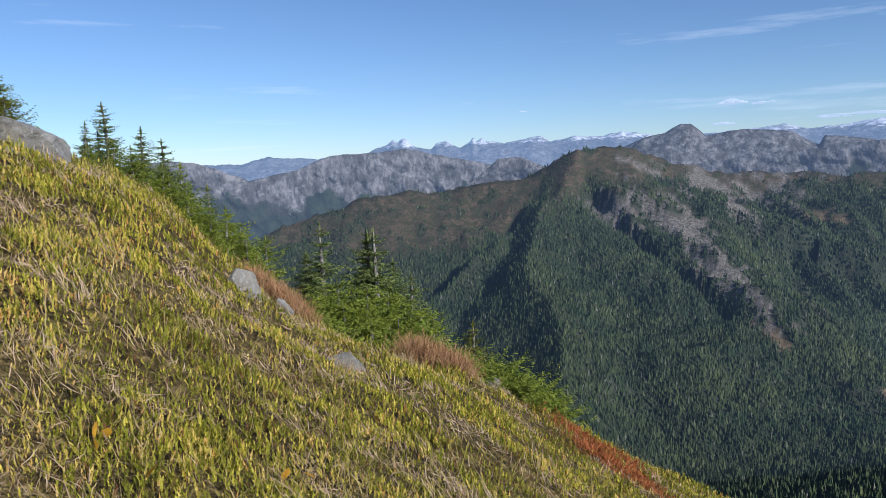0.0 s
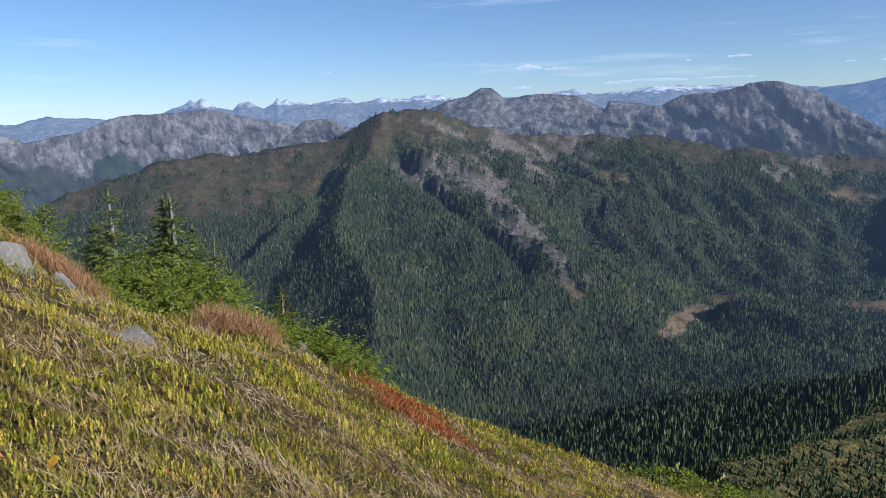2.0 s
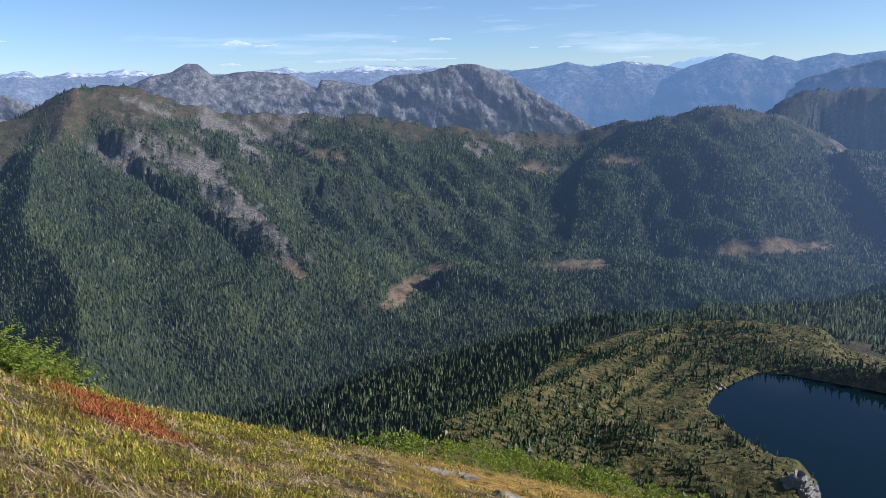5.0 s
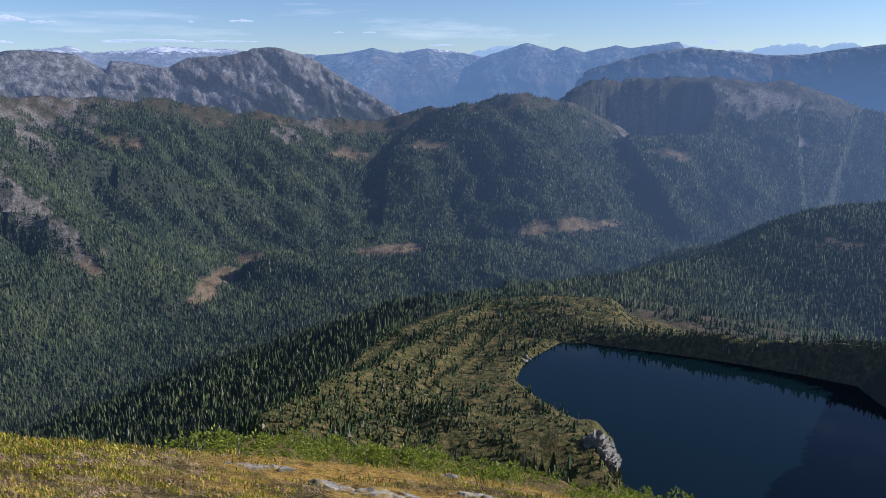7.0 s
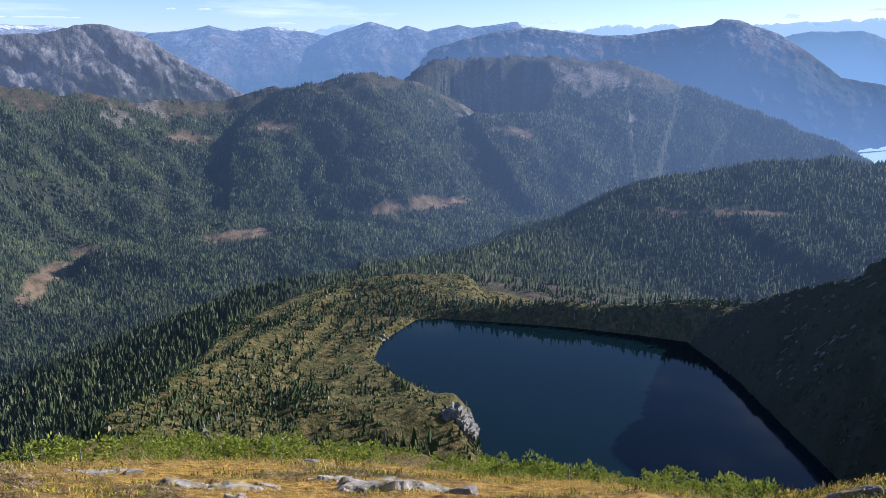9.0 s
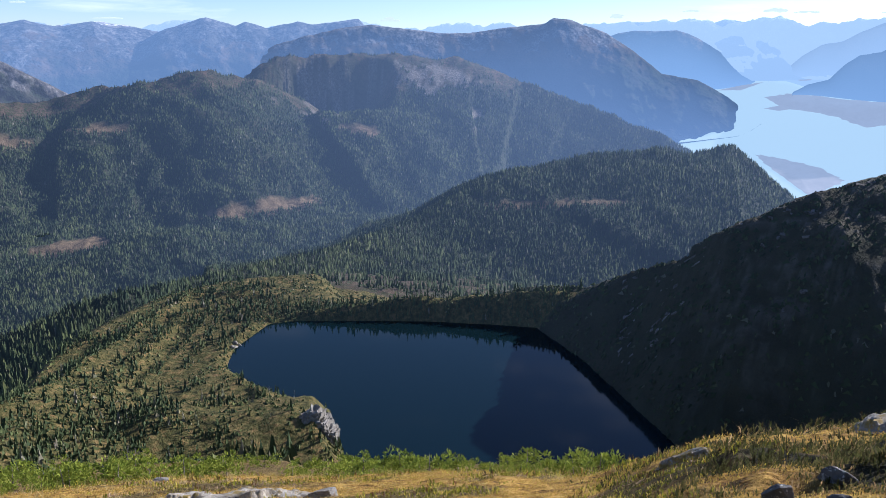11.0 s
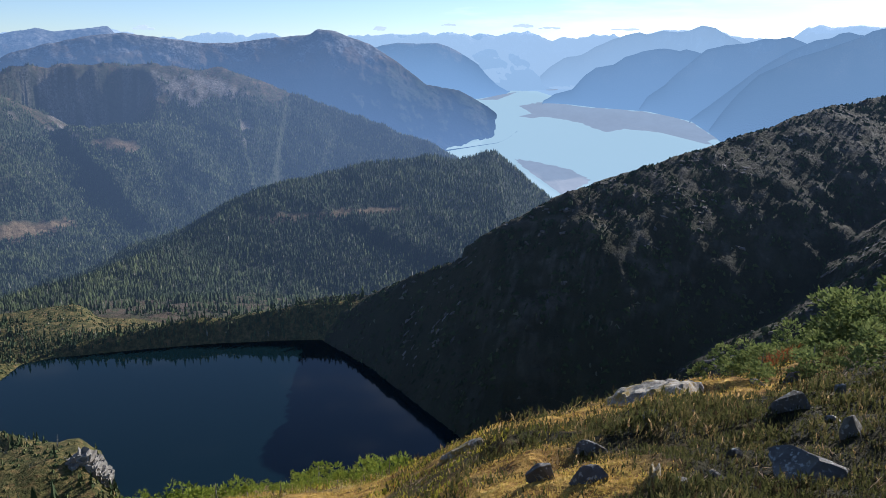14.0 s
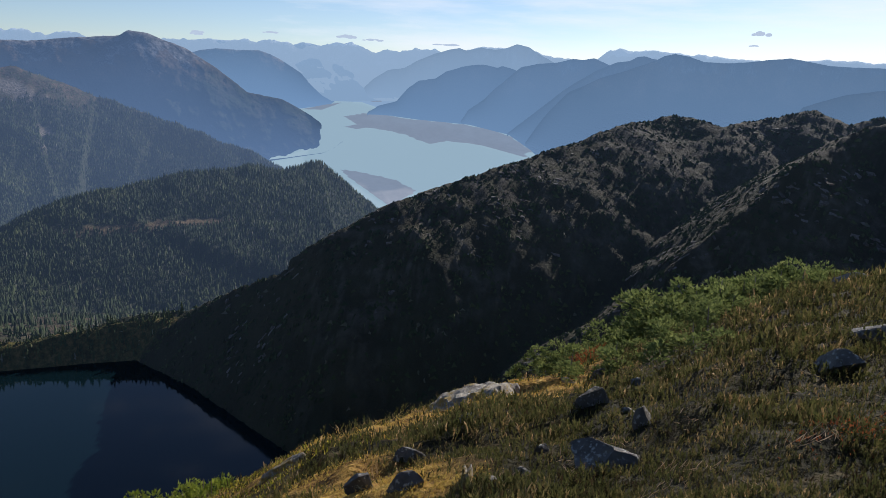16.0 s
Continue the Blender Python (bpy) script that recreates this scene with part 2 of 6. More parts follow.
TABLE = [(59.53, -0.92, 3050), (60.77, -0.37, 3080), (67.34, -0.4, 3150), (73.89, -0.75, 3200), (77.98, -2.34, 3200), (82, -3.89, 3150), (87.84, -5.91, 3050)]
KNOLL = [(47.99, -16.31, 700), (55.13, -15.69, 800), (64.3, -14.25, 950), (69.82, -12.67, 1080), (75.89, -9.04, 1230), (81.43, -7.81, 1330), (88.55, -6.95, 1420), (93.02, -6.86, 1460), (97.4, -10.08, 1440)]
RIM = [(59.85, -18.86, 440), (64.43, -18.17, 436), (68.7, -17.93, 432), (77.5, -17.64, 430), (82.82, -17.09, 425)]
SPUR = [(61.07, -18.7, 450), (57.63, -16.88, 480), (52.95, -16.6, 490), (49.06, -18.52, 430), (44.82, -20.62, 370), (38.85, -22.54, 310), (35.02, -24.14, 270)]
SHELF = [(56.54, -21.19, 385), (56.44, -23.24, 346), (59.04, -25.04, 312), (62.21, -25.79, 284)]
TERRACE = [(50, -24.8, 300), (56, -25.6, 292), (61.6, -26.2, 281)]
WALL = [(79.3, -17.5, 470), (83.2, -17.3, 430), (90.23, -14.11, 370), (98.68, -9.41, 390), (108.31, -5.91, 440), (115.07, -3.1, 500), (118.53, -2.32, 540), (122.36, -2.77, 540), (123.77, -2.23, 560), (127.54, -1.45, 580), (129.66, -2.14, 580), (131.8, -1.68, 590), (150, -0.5, 540)]
RIB = [(114.71, -17.58, 320), (117.41, -15.03, 330), (120.34, -12.05, 340), (123.46, -8.9, 360), (126.68, -5.47, 390), (129.75, -2.79, 430), (131.83, -1.93, 440), (150, -1.5, 400)]
LAKE = [(55.14, -22.65), (55.88, -21.35), (58.59, -19.81), (60.59, -19.73), (65.5, -19.98), (70.89, -20.17), (76.22, -20.4), (79.62, -20.52), (83.25, -22.6), (87.47, -25.64), (91.83, -28.57), (95.43, -32.04), (72.11, -35.32), (64.2, -30.44), (63.76, -28.85), (62.89, -26.22), (58.16, -24.58)]
BUTTRESS = [(9.23, -2.47, 2250), (6.46, -4.69, 2100), (2.79, -6.89, 1950), (-0.53, -9.73, 1800), (-3.92, -13.14, 1600)]
HUMP = [(35.33, -13.11, 1850), (37.54, -13.41, 1810), (39.8, -14.17, 1760)]
FORESHELF = [(43.4, -14.31, 1750), (47.57, -13.48, 1800), (52.17, -12.59, 1850), (50.17, -12.51, 1900), (56.66, -12.89, 1900)]
SHOULDER = [(10.61, 0.75, 2450), (9.85, -0.62, 2380), (9.06, -2.51, 2270)]
SCREE = [(18.59, -2.28, 1.78, 1.02, 0), (22.53, -2.7, 2.8, 1.44, 5), (24.71, -3.1, 1.1, 1.78, -20), (19.03, -6.58, 6.36, 0.85, 42), (16.84, -4.94, 3.81, 0.93, 46), (13.24, -4.29, 2.2, 0.93, 35), (15.39, -0.92, 2.37, 0.51, 30), (21.03, -9.35, 2.97, 0.59, 42), (37.86, -4.39, 1.1, 0.76, 10), (39.91, -3.65, 1.61, 0.51, 15), (62.72, -4.47, 1.61, 0.68, 15), (69.82, -2.26, 2.33, 0.93, 15), (62.58, -1.62, 1.78, 1.19, 0), (74.62, -4.9, 0.76, 0.68, 0), (72.9, -1.87, 1.69, 0.59, 15)]
BOGS = [(23.08, -12.22, 1.95, 0.42, 40), (26.72, -4.5, 1.44, 0.38, 10), (43.17, -5.93, 1.69, 0.3, 5), (48.35, -5.33, 2.12, 0.21, 0), (34.82, -13.2, 0.93, 0.3, -10), (32.26, -14.67, 1.53, 0.59, -28), (31.13, -15.71, 0.93, 0.51, -20), (45.64, -13, 2.29, 0.42, -3), (58.12, -11.39, 3.22, 0.51, -3), (61.25, -11.02, 1.69, 0.3, 0), (30.88, -23.66, 1.1, 0.42, -5), (30.16, -24.74, 2.54, 0.42, -22), (66.06, -5.94, 1.44, 0.34, 10), (43.33, -5.93, 1.53, 0.3, 5), (81.02, -11.3, 4.66, 0.21, -3)]
SHORE = [(100.09, -11.35), (97.7, -9.93), (95.75, -8.28), (93.82, -6.62), (93.18, -6.33), (94.53, -5.45), (93.8, -4.74), (92.75, -3.71), (91.7, -2.89), (93.16, -2.6), (95.03, -2.18), (97.52, -2.17), (96.5, -2.91), (101.06, -3.52), (105.53, -3.86), (108.39, -5.39), (111.68, -7.98), (111.96, -11.57)]
LAKE_Z = EYE - 155.0
ARM = 0.5  # the camera is held this far out from the turning body
# initial fall and depth of each crest's flanks, and how far gullies bend them
# (crest, fall in front, fall behind, depth, gullies, what its crown of trees adds, whether it runs outward)
RIDGES = [(MAIN, 0.60, 0.9, 1700, 0.05, 3, False), (NOSE, 0.48, 0.6, 1700, 0.22, 4, True), (TABLE, 0.56, 0.9, 1700, 0.05, 3, False),
          (KNOLL, 0.22, 0.5, 1700, 0.10, 5, False), (RIM, 0.70, 0.8, 2000, 0.10, 3, False), (SPUR, 0.30, 0.80, 2000, 0.10, 3, True),
          (SHELF, 0.55, 0.62, 2000, 0.08, 4, True), (WALL, 0.95, 0.9, 2000, 0.08, 1, False), (RIB, 0.55, 0.6, 2000, 0.12, 1, False),
          (BUTTRESS, 0.50, 1.15, 1700, 0.22, 6, True), (HUMP, 0.30, 0.75, 1500, 0.1, 8, True), (FORESHELF, 0.25, 0.2, 1500, 0.1, 12, False), (SHOULDER, 0.45, 1.3, 1700, 0.1, 1, True), (TERRACE, 0.24, 0.24, 2000, 0.08, 2, True)]


def crest_distance(X, Y, crest):
    """Level distance from a crest line, the crest's height there, and the way along it."""
    px, py, pz = place(*np.array(crest, float).T)
    best, high, along, run = np.full(X.shape, 1e9), np.zeros(X.shape), np.zeros(X.shape), 0.0
    reach, bearing = np.zeros(X.shape), np.zeros(X.shape)
    for k in range(len(px) - 1):
        dx, dy = px[k + 1] - px[k], py[k + 1] - py[k]
        length = math.hypot(dx, dy)
        t = np.clip(((X - px[k]) * dx + (Y - py[k]) * dy) / length ** 2, 0, 1)
        d = np.hypot(X - px[k] - t * dx, Y - py[k] - t * dy)
        near = d < best
        reach = np.where(near, np.hypot(px[k] + t * dx, py[k] + t * dy), reach)
        bearing = np.where(near, np.degrees(np.arctan2(px[k] + t * dx, py[k] + t * dy)), bearing)
        best = np.where(near, d, best)
        high = np.where(near, pz[k] + t * (pz[k + 1] - pz[k]), high)
        along = np.where(near, run + t * length, along)
        run += length
    return best, high, along, (np.hypot(X, Y) - reach, bearing - np.degrees(np.arctan2(X, Y)))


def inside(X, Y, outline):
    odd = np.zeros(X.shape, bool)
    ox, oy = outline
    for k in range(len(ox)):
        x0, y0, x1, y1 = ox[k - 1], oy[k - 1], ox[k], oy[k]
        if y0 != y1:
            odd ^= ((y0 > Y) != (y1 > Y)) & (X < (x1 - x0) * (Y - y0) / (y1 - y0) + x0)
    return odd


def edge_distance(X, Y, outline):
    ox, oy = outline
    best = np.full(X.shape, 1e9)
    for k in range(len(ox)):
        dx, dy = ox[k] - ox[k - 1], oy[k] - oy[k - 1]
        t = np.clip(((X - ox[k - 1]) * dx + (Y - oy[k - 1]) * dy) / (dx * dx + dy * dy), 0, 1)
        best = np.minimum(best, np.hypot(X - ox[k - 1] - t * dx, Y - oy[k - 1] - t * dy))
    return best


lake_az, lake_el = np.array(LAKE).T
LAKE_LINE = place(lake_az, lake_el, (LAKE_Z - EYE) / np.tan(np.radians(lake_el)))[:2]
brow_az, brow_el, brow_r = np.array(BROW).T
BROW_AZ = np.arange(-180, 180, 1.0)


def eased(values, width):
    w = np.exp(-0.5 * (np.arange(-12, 13) / width) ** 2)
    return np.convolve(np.concatenate([values[-12:], values, values[:12]]), w / w.sum(), "valid")


BROW_EL = eased(np.interp(BROW_AZ, brow_az, brow_el, period=360), 1.5)
BROW_R = eased(np.interp(BROW_AZ, brow_az, brow_r, period=360), 3.5)


def hillside(az, r):
    """The slope underfoot: from the feet out to its brow, then down and away."""
    m = np.tan(np.radians(np.interp(az, BROW_AZ, BROW_EL, period=360)))
    rs = np.interp(az, BROW_AZ, BROW_R, period=360)
    s, k, r1 = m + 2 * EYE / rs, EYE / rs ** 2, 1.25 * rs
    r = np.maximum(r - ARM, 0)
    q, bench, over = np.minimum(r, r1), np.clip(r - r1, 0, 38), np.maximum(r - r1 - 38, 0)
    # a gently sloping shelf lies below the brow on the lake side
    shelf = 0.12 * smooth(az, 27, 34) * (1 - 0.25 * smooth(az, 56, 66)) * (1 - smooth(az, 80, 88))
    apron = 0.33 * smooth(az, 42, 48) * (1 - smooth(az, 59, 64))
    return s * q - k * q * q + bench * (m - 0.05 + shelf) + over * np.minimum(m - 0.3, -0.68) + apron * np.minimum(over, 185) - 0.5 * (apron > 0.02) * np.maximum(over - 185, 0)


def height(X, Y):
    az, r = np.degrees(np.arctan2(X, Y)), np.hypot(X, Y)
    floor = -582 + 0.060 * np.minimum(r, 3000) + 14 * fbm(X / 260, Y / 260, 4, 3)
    floor = floor - 330 * smooth(az, 74, 90) * smooth(r, 1400, 2300)
    wx = X + 60 * fbm(X / 300, Y / 300, 3, 11) * smooth(r, 500, 1200)
    wy = Y + 60 * fbm(X / 300, Y / 300, 3, 12) * smooth(r, 500, 1200)
    z, which = floor, np.full(X.shape, -1)
    for n, (crest, front, behind, depth, bend, crown, outward) in enumerate(RIDGES):
        d, top, along, beyond = crest_distance(X, Y, crest)
        over, aside = beyond
        fall = front + (behind - front) * (smooth(aside, -1.5, 1.5) if outward else smooth(over, -60, 60))
        top = top - crown
        d2, top2, along2, _ = crest_distance(wx, wy, crest)
        mixed = d + (d2 - d) * smooth(d, 20, 200)
        if n in (1, 9):
            mixed, top = d2, top2 - crown
        gully = fbm(along2 / (170 if n in (0, 1, 2, 9) else 110) + d2 / 700, d2 / 500, 5, 20 + n, 0.5, True)
        bent = mixed * (1 - bend * gully * smooth(d, 0, 150))
        zr = top - depth * (1 - np.exp(-fall * bent / depth))
        if n in (0, 2):
            # ribs and gullies that run down the fall line, steeper on their shaded side
            u = (along - 0.55 * d) / 130 + 0.5 * fbm(X / 400, Y / 400, 2, 90) + 0.22 * fbm(X / 90, Y / 90, 3, 91)
            saw = u - np.floor(u)
            rib = np.where(saw < 0.60, saw / 0.60, (1 - saw) / 0.40)
            tall = 0.55 + 0.75 * value_noise(u * 0.8, d / 350, 92)
            zr = zr + 33 * tall * np.clip(rib, 0, 1) * smooth(d, 70, 260) * smooth(az, 7, 13) * (1 - 0.65 * smooth(az, 40, 50)) * (over < 0) * (0.5 if n == 2 else 1)
        if n in (5, 6):
            # low ledges run along the spur
            step = (d + 5 * fbm(X / 40, Y / 40, 3, 95)) / 13
            zr = zr + 2.4 * (smooth(step - np.floor(step), 0.0, 0.3) - (step - np.floor(step))) * smooth(d, 4, 14)
        if n == 7:
            steeper = np.clip(bent - 30, 0, 100)
            zr = top - 0.42 * bent - 0.95 * (steeper ** 2 / 200 + np.maximum(bent - 130, 0))
        if n == 13:
            zr = zr - 1.1 * np.maximum(bent - 28, 0)
        if n == 2:
            zr = zr - 175 * smooth(bent + 25 * fbm(X / 60, Y / 60, 3, 96), 45, 95) * (1 - smooth(bent, 130, 420)) * smooth(az, 57.5, 60) * (1 - smooth(az, 66.5, 69)) * (over < 0)
        which = np.where(zr > z, n, which)
        soft = 90.0 if n == 2 else 14.0 if n in (0, 3) else 4.0
        h = np.clip(0.5 + 0.5 * (zr - z) / soft, 0, 1)
        z = z + (zr - z) * h + soft * h * (1 - h) * 0.5
    z = z + (13 * fbm(X / 110, Y / 110, 4, 42, 0.5, True) * smooth(r, 900, 1600) + 7 * fbm(X / 70, Y / 70, 5, 40, 0.55) * smooth(r, 700, 1500) + 3.0 * fbm(X / 22, Y / 22, 4, 41, 0.55) * smooth(r, 80, 250))
    wet, shore = inside(X, Y, LAKE_LINE), edge_distance(X, Y, LAKE_LINE)
    bank = np.minimum(np.maximum(z, LAKE_Z + np.minimum(0.5 * shore, 2.5) - smooth(az, 62, 69) * np.maximum(shore - 22, 0)), LAKE_Z + 1.25 * shore)
    z = np.where(wet, LAKE_Z - np.minimum(0.8 * shore, 14), np.where(shore < 90, bank, z))
    hill = hillside(az, r)
    hill = hill + (0.13 * fbm(X / 1.1, Y / 1.1, 4, 50) + 0.05 * fbm(X / 0.35, Y / 0.35, 2, 52)) * smooth(r, 0.5, 3) + 0.35 * fbm(X / 6, Y / 6, 3, 51) * smooth(r, 6, 20)
    # heather hummocks on the rocky side
    hill = hill + 0.20 * np.maximum(fbm(X / 0.9, Y / 0.9, 3, 53), -0.1) * smooth(az, 84, 94) * smooth(r, 1.5, 4)
    which = np.where(hill > z, 20, which)
    z = np.where(wet, z, np.maximum(z, hill))
    # the terrace belongs to the shelf beside the lake
    return z, np.where(which == 13, 6, which)


def in_patches(az, el, patches, ragged):
    """How far places lie within a set of slanted patches, 0 to 1."""
    best = np.zeros(az.shape)
    for a, e, hw, hh, slant in patches:
        c, s = math.cos(radians(slant)), math.sin(radians(slant))
        u, v = (az - a) * c - (el - e) * s, (az - a) * s + (el - e) * c
        best = np.maximum(best, 1.25 - np.hypot(u / hw, v / hh) + 0.9 * ragged)
    return smooth(best, 0.1, 0.45)


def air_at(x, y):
    """Share of emission standing in for haze and glare, by distance, stronger towards the fjord."""
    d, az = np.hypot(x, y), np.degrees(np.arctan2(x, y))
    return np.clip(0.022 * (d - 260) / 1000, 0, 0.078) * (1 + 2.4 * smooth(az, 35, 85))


LAND = land_material("land")


def golden(X, Y):
    """Where golden moss and short dry grass take the place of heather, 0 to 1."""
    a, r = np.degrees(np.arctan2(X, Y)), np.hypot(X, Y)
    bench = smooth(a, 22, 38) * (1 - smooth(a, 80, 95)) * smooth(r, 7, 10) * (1 - 0.85 * smooth(r, 44, 54))
    rocks = smooth(a, 82, 92) * (1 - smooth(a, 112, 119)) * smooth(r, 2.6, 4)
    n = fbm(X / 2.6, Y / 2.6, 4, 75)
    return np.maximum(bench * smooth(n, -0.30, 0.08), 0.9 * rocks * smooth(n, -0.16, 0.08))


def build_land():
    az = np.concatenate([np.arange(-38, 139.9, 0.2), np.arange(140, 320, 4.0)])
    r = np.concatenate([[0.02], np.geomspace(0.5, 4, 14), np.geomspace(4.15, 60, 64), np.geomspace(61.5, 199, 36), np.arange(200, 620, 3.8), np.geomspace(625, 3320, 170)])
    cut = int(np.searchsorted(r, 1850))
    R, A = np.meshgrid(r, np.radians(az), indexing="ij")
    X, Y = R * np.sin(A), R * np.cos(A)
    Z, which = height(X, Y)
    zx = np.gradient(Z, axis=0) / np.maximum(np.gradient(R, axis=0), 1e-3)
    za = np.gradient(Z, axis=1) / np.maximum(R * np.abs(np.gradient(A, axis=1)), 1e-3)
    steep = np.hypot(zx, za)
    rough, fine = fbm(X / 160, Y / 160, 5, 60), fbm(X / 30, Y / 30, 4, 61)
    el = np.degrees(np.arctan2(Z - EYE, R))
    far = smooth(R, 900, 1300)
    ragged = fbm(np.degrees(A) * 1.6, el * 1.6, 5, 62, 0.6)
    lanes = fbm(0.45 * (0.82 * np.degrees(A) - 0.57 * el), 3.2 * (0.57 * np.degrees(A) + 0.82 * el), 4, 68, 0.6)
    scree, bog = in_patches(np.degrees(A), el, SCREE, 0.6 * ragged + 2.1 * lanes - 0.26) * far, in_patches(np.degrees(A), el, BOGS, 0.6 * ragged + 0.2) * far * (1 - smooth(steep, 0.6, 0.9))
    wood = woodland(X, Y, Z, which, steep, rough, fine) * (1 - 0.30 * smooth(lanes, 0.12, 0.4) * np.isin(which, (0, 1, 9)) * (R > 1500)) * (1 - 0.9 * scree) * np.clip(1 - 1.5 * bog, 0, 1)
    td, _, _, (tover, _) = crest_distance(X, Y, TABLE)
    cliff = (which == 2) * smooth(td + 15 * fine, 35, 50) * (1 - smooth(td + 20 * fine, 105, 135)) * (tover < 0) * smooth(np.degrees(A), 57, 58.5) * (1 - smooth(np.degrees(A), 68, 71))
    wood = wood * (1 - cliff)
    # the basin wall is coloured darker away from its crest, in place of shade
    shrub = np.where(which == 7, 0.97 - 0.15 * (1 - smooth(crest_distance(X, Y, WALL)[0], 30, 90)), np.where(which == 8, 0.85, np.where(which == 4, 0.9, np.where(np.isin(which, (5, 6)), np.maximum(0.6 * wood, 0.3), wood))))
    # the table's cliff takes the dark duff colour to paint its shaded face
    shrub = np.maximum(shrub, cliff)
    stone = np.maximum(smooth(steep + 0.35 * rough + 0.25 * fine, 1.2, 1.6) * (R > 60) * (R < 1500), scree)
    crag = fbm(X / 8 + 0.4 * fine, Y / 8, 5, 63, 0.6, True) - 0.1
    lip = crest_distance(X, Y, WALL)[0]
    # ledge rock on the wall, kept high up to look like sunlit ledges
    stone = np.where(np.isin(which, (7, 8)), 0.34 * smooth(crag + 0.25 * fine, 0.14, 0.40) * np.where(which == 7, (1 - smooth(lip, 45, 100)) * smooth(np.degrees(A), 86, 98), 0.9), stone)
    stone = np.maximum(stone, cliff * 0.55 * smooth(fine, -0.1, 0.3))
    Z = Z + np.isin(which, (7, 8)) * (0.9 * crag + 0.9 * fbm(X / 5, Y / 5, 3, 65, 0.65, True)) * smooth(R, 60, 200)
    stone = np.where(np.isin(which, (-1, 3, 4, 5, 6, 10, 11)), 0.0, stone)
    gold = golden(X, Y) * (which == 20)
    for name, label, lo, hi in (("ground", "mountain country of heath, woods and bare rock", 0, cut + 1), ("backdrop_mountains", "wooded mountains with brown heath tops and scree", cut, len(r))):
        s = slice(lo, hi)
        if lo:
            ob = sheet(name, X[s], Y[s], Z[s], LAND, wrap=True)
            pads = np.zeros((0, len(az)))
        else:
            # the ground goes on under the mountains to the horizon
            rest = np.array([1870, 2200, 3300, 4200, 4950.0])[:, None] + 0 * az[None]
            xs, ys = rest * np.sin(np.radians(az)), rest * np.cos(np.radians(az))
            ob = sheet(name, np.vstack([X[s], xs]), np.vstack([Y[s], ys]), np.vstack([Z[s], 0 * rest - 760]), LAND, wrap=True)
            pads = np.zeros(rest.shape)
        tagged(ob, label, "ground" if not lo else "mountains", kind="structure")
        weight(ob, "wood", np.vstack([shrub[s], pads]))
        weight(ob, "turf", np.vstack([((which == 20) * (1 - smooth(R, 90, 160)))[s], pads]))
        weight(ob, "stone", np.vstack([stone[s], pads]))
        # dark ground on the rocky hillside; on the basin wall it paints in shade
        weight(ob, "peat_and_shade", np.vstack([((which == 20) * smooth(np.degrees(A), 82, 98) * (R < 200) + 0.4 * np.isin(which, (7, 8)))[s], pads]))
        weight(ob, "moss", np.vstack([gold[s], pads]))
        weight(ob, "sward", np.vstack([(0.9 * np.isin(which, (4, 5, 6)) * (R < 560) + (which == 20) * smooth(R, 85, 120))[s], pads]))
        weight(ob, "bog", np.vstack([bog[s], pads]))
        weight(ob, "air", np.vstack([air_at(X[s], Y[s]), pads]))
    return az, r, Z, wood * (1 - 0.8 * stone)


def woodland(X, Y, Z, which, steep, rough, fine):
    """How wooded each place is, 0 to 1."""
    line = np.where(np.isin(which, (0, 1)), -70.0 - 75 * smooth(np.degrees(np.arctan2(X, Y)), 38, 46), np.where(which == 2, -165.0, 400.0)) - 130 * smooth(-np.degrees(np.arctan2(X, Y)), -9, -4) * np.isin(which, (0, 9))
    w = smooth(line - Z + 90 * rough + 30 * fine, -30, 50)
    # open heath along the crest of the long ridge
    w = w * np.where((which == 0) & (np.degrees(np.arctan2(X, Y)) > 14), smooth(crest_distance(X, Y, MAIN)[0] + 80 * rough + 30 * fine, 50, 120), 1.0)
    rows = crest_distance(X, Y, SPUR)[0]
    rows = np.sin((rows + 5 * fbm(X / 40, Y / 40, 3, 95)) / 13 * 2 * np.pi)
    w = np.where(which == 5, 0.05 + 0.9 * smooth(fine + 0.4 * rough + 0.25 * rows, -0.15, 0.3), w)
    w = np.where((which == 5) & (steep > 0.5), 1.0, w)
    w = np.where(which == 6, 0.06 + 0.9 * smooth(fine + 0.3 * rough, 0.0, 0.3), w)
    w = np.where(np.isin(which, (5, 6)) & (np.hypot(X, Y) < 320), np.maximum(w, 0.6 * smooth(fine + 0.3 * rough, -0.25, 0.1)), w)
    w = np.where(which == 4, 0.9, w)
    w = np.where(np.isin(which, (7, 8)), 0.0, w)
    w = np.maximum(w, (0.08 + 0.45 * smooth(fine + 0.4 * rough, 0.05, 0.4)) * np.isin(which, (0, 1, 2, 9, 12))) * (1 - 0.9 * ~np.isin(which, (3, 4, 5, 6, 20)) * np.where(np.hypot(X, Y) < 560, smooth(steep, 1.5, 2.2), smooth(steep, 1.05, 1.5)) * (np.hypot(X, Y) < 1500))
    slope = (np.hypot(X, Y) > 105) * (0.08 + 0.8 * smooth(fine + 0.3 * rough, -0.1, 0.3))
    return np.where(which == 20, slope, w)


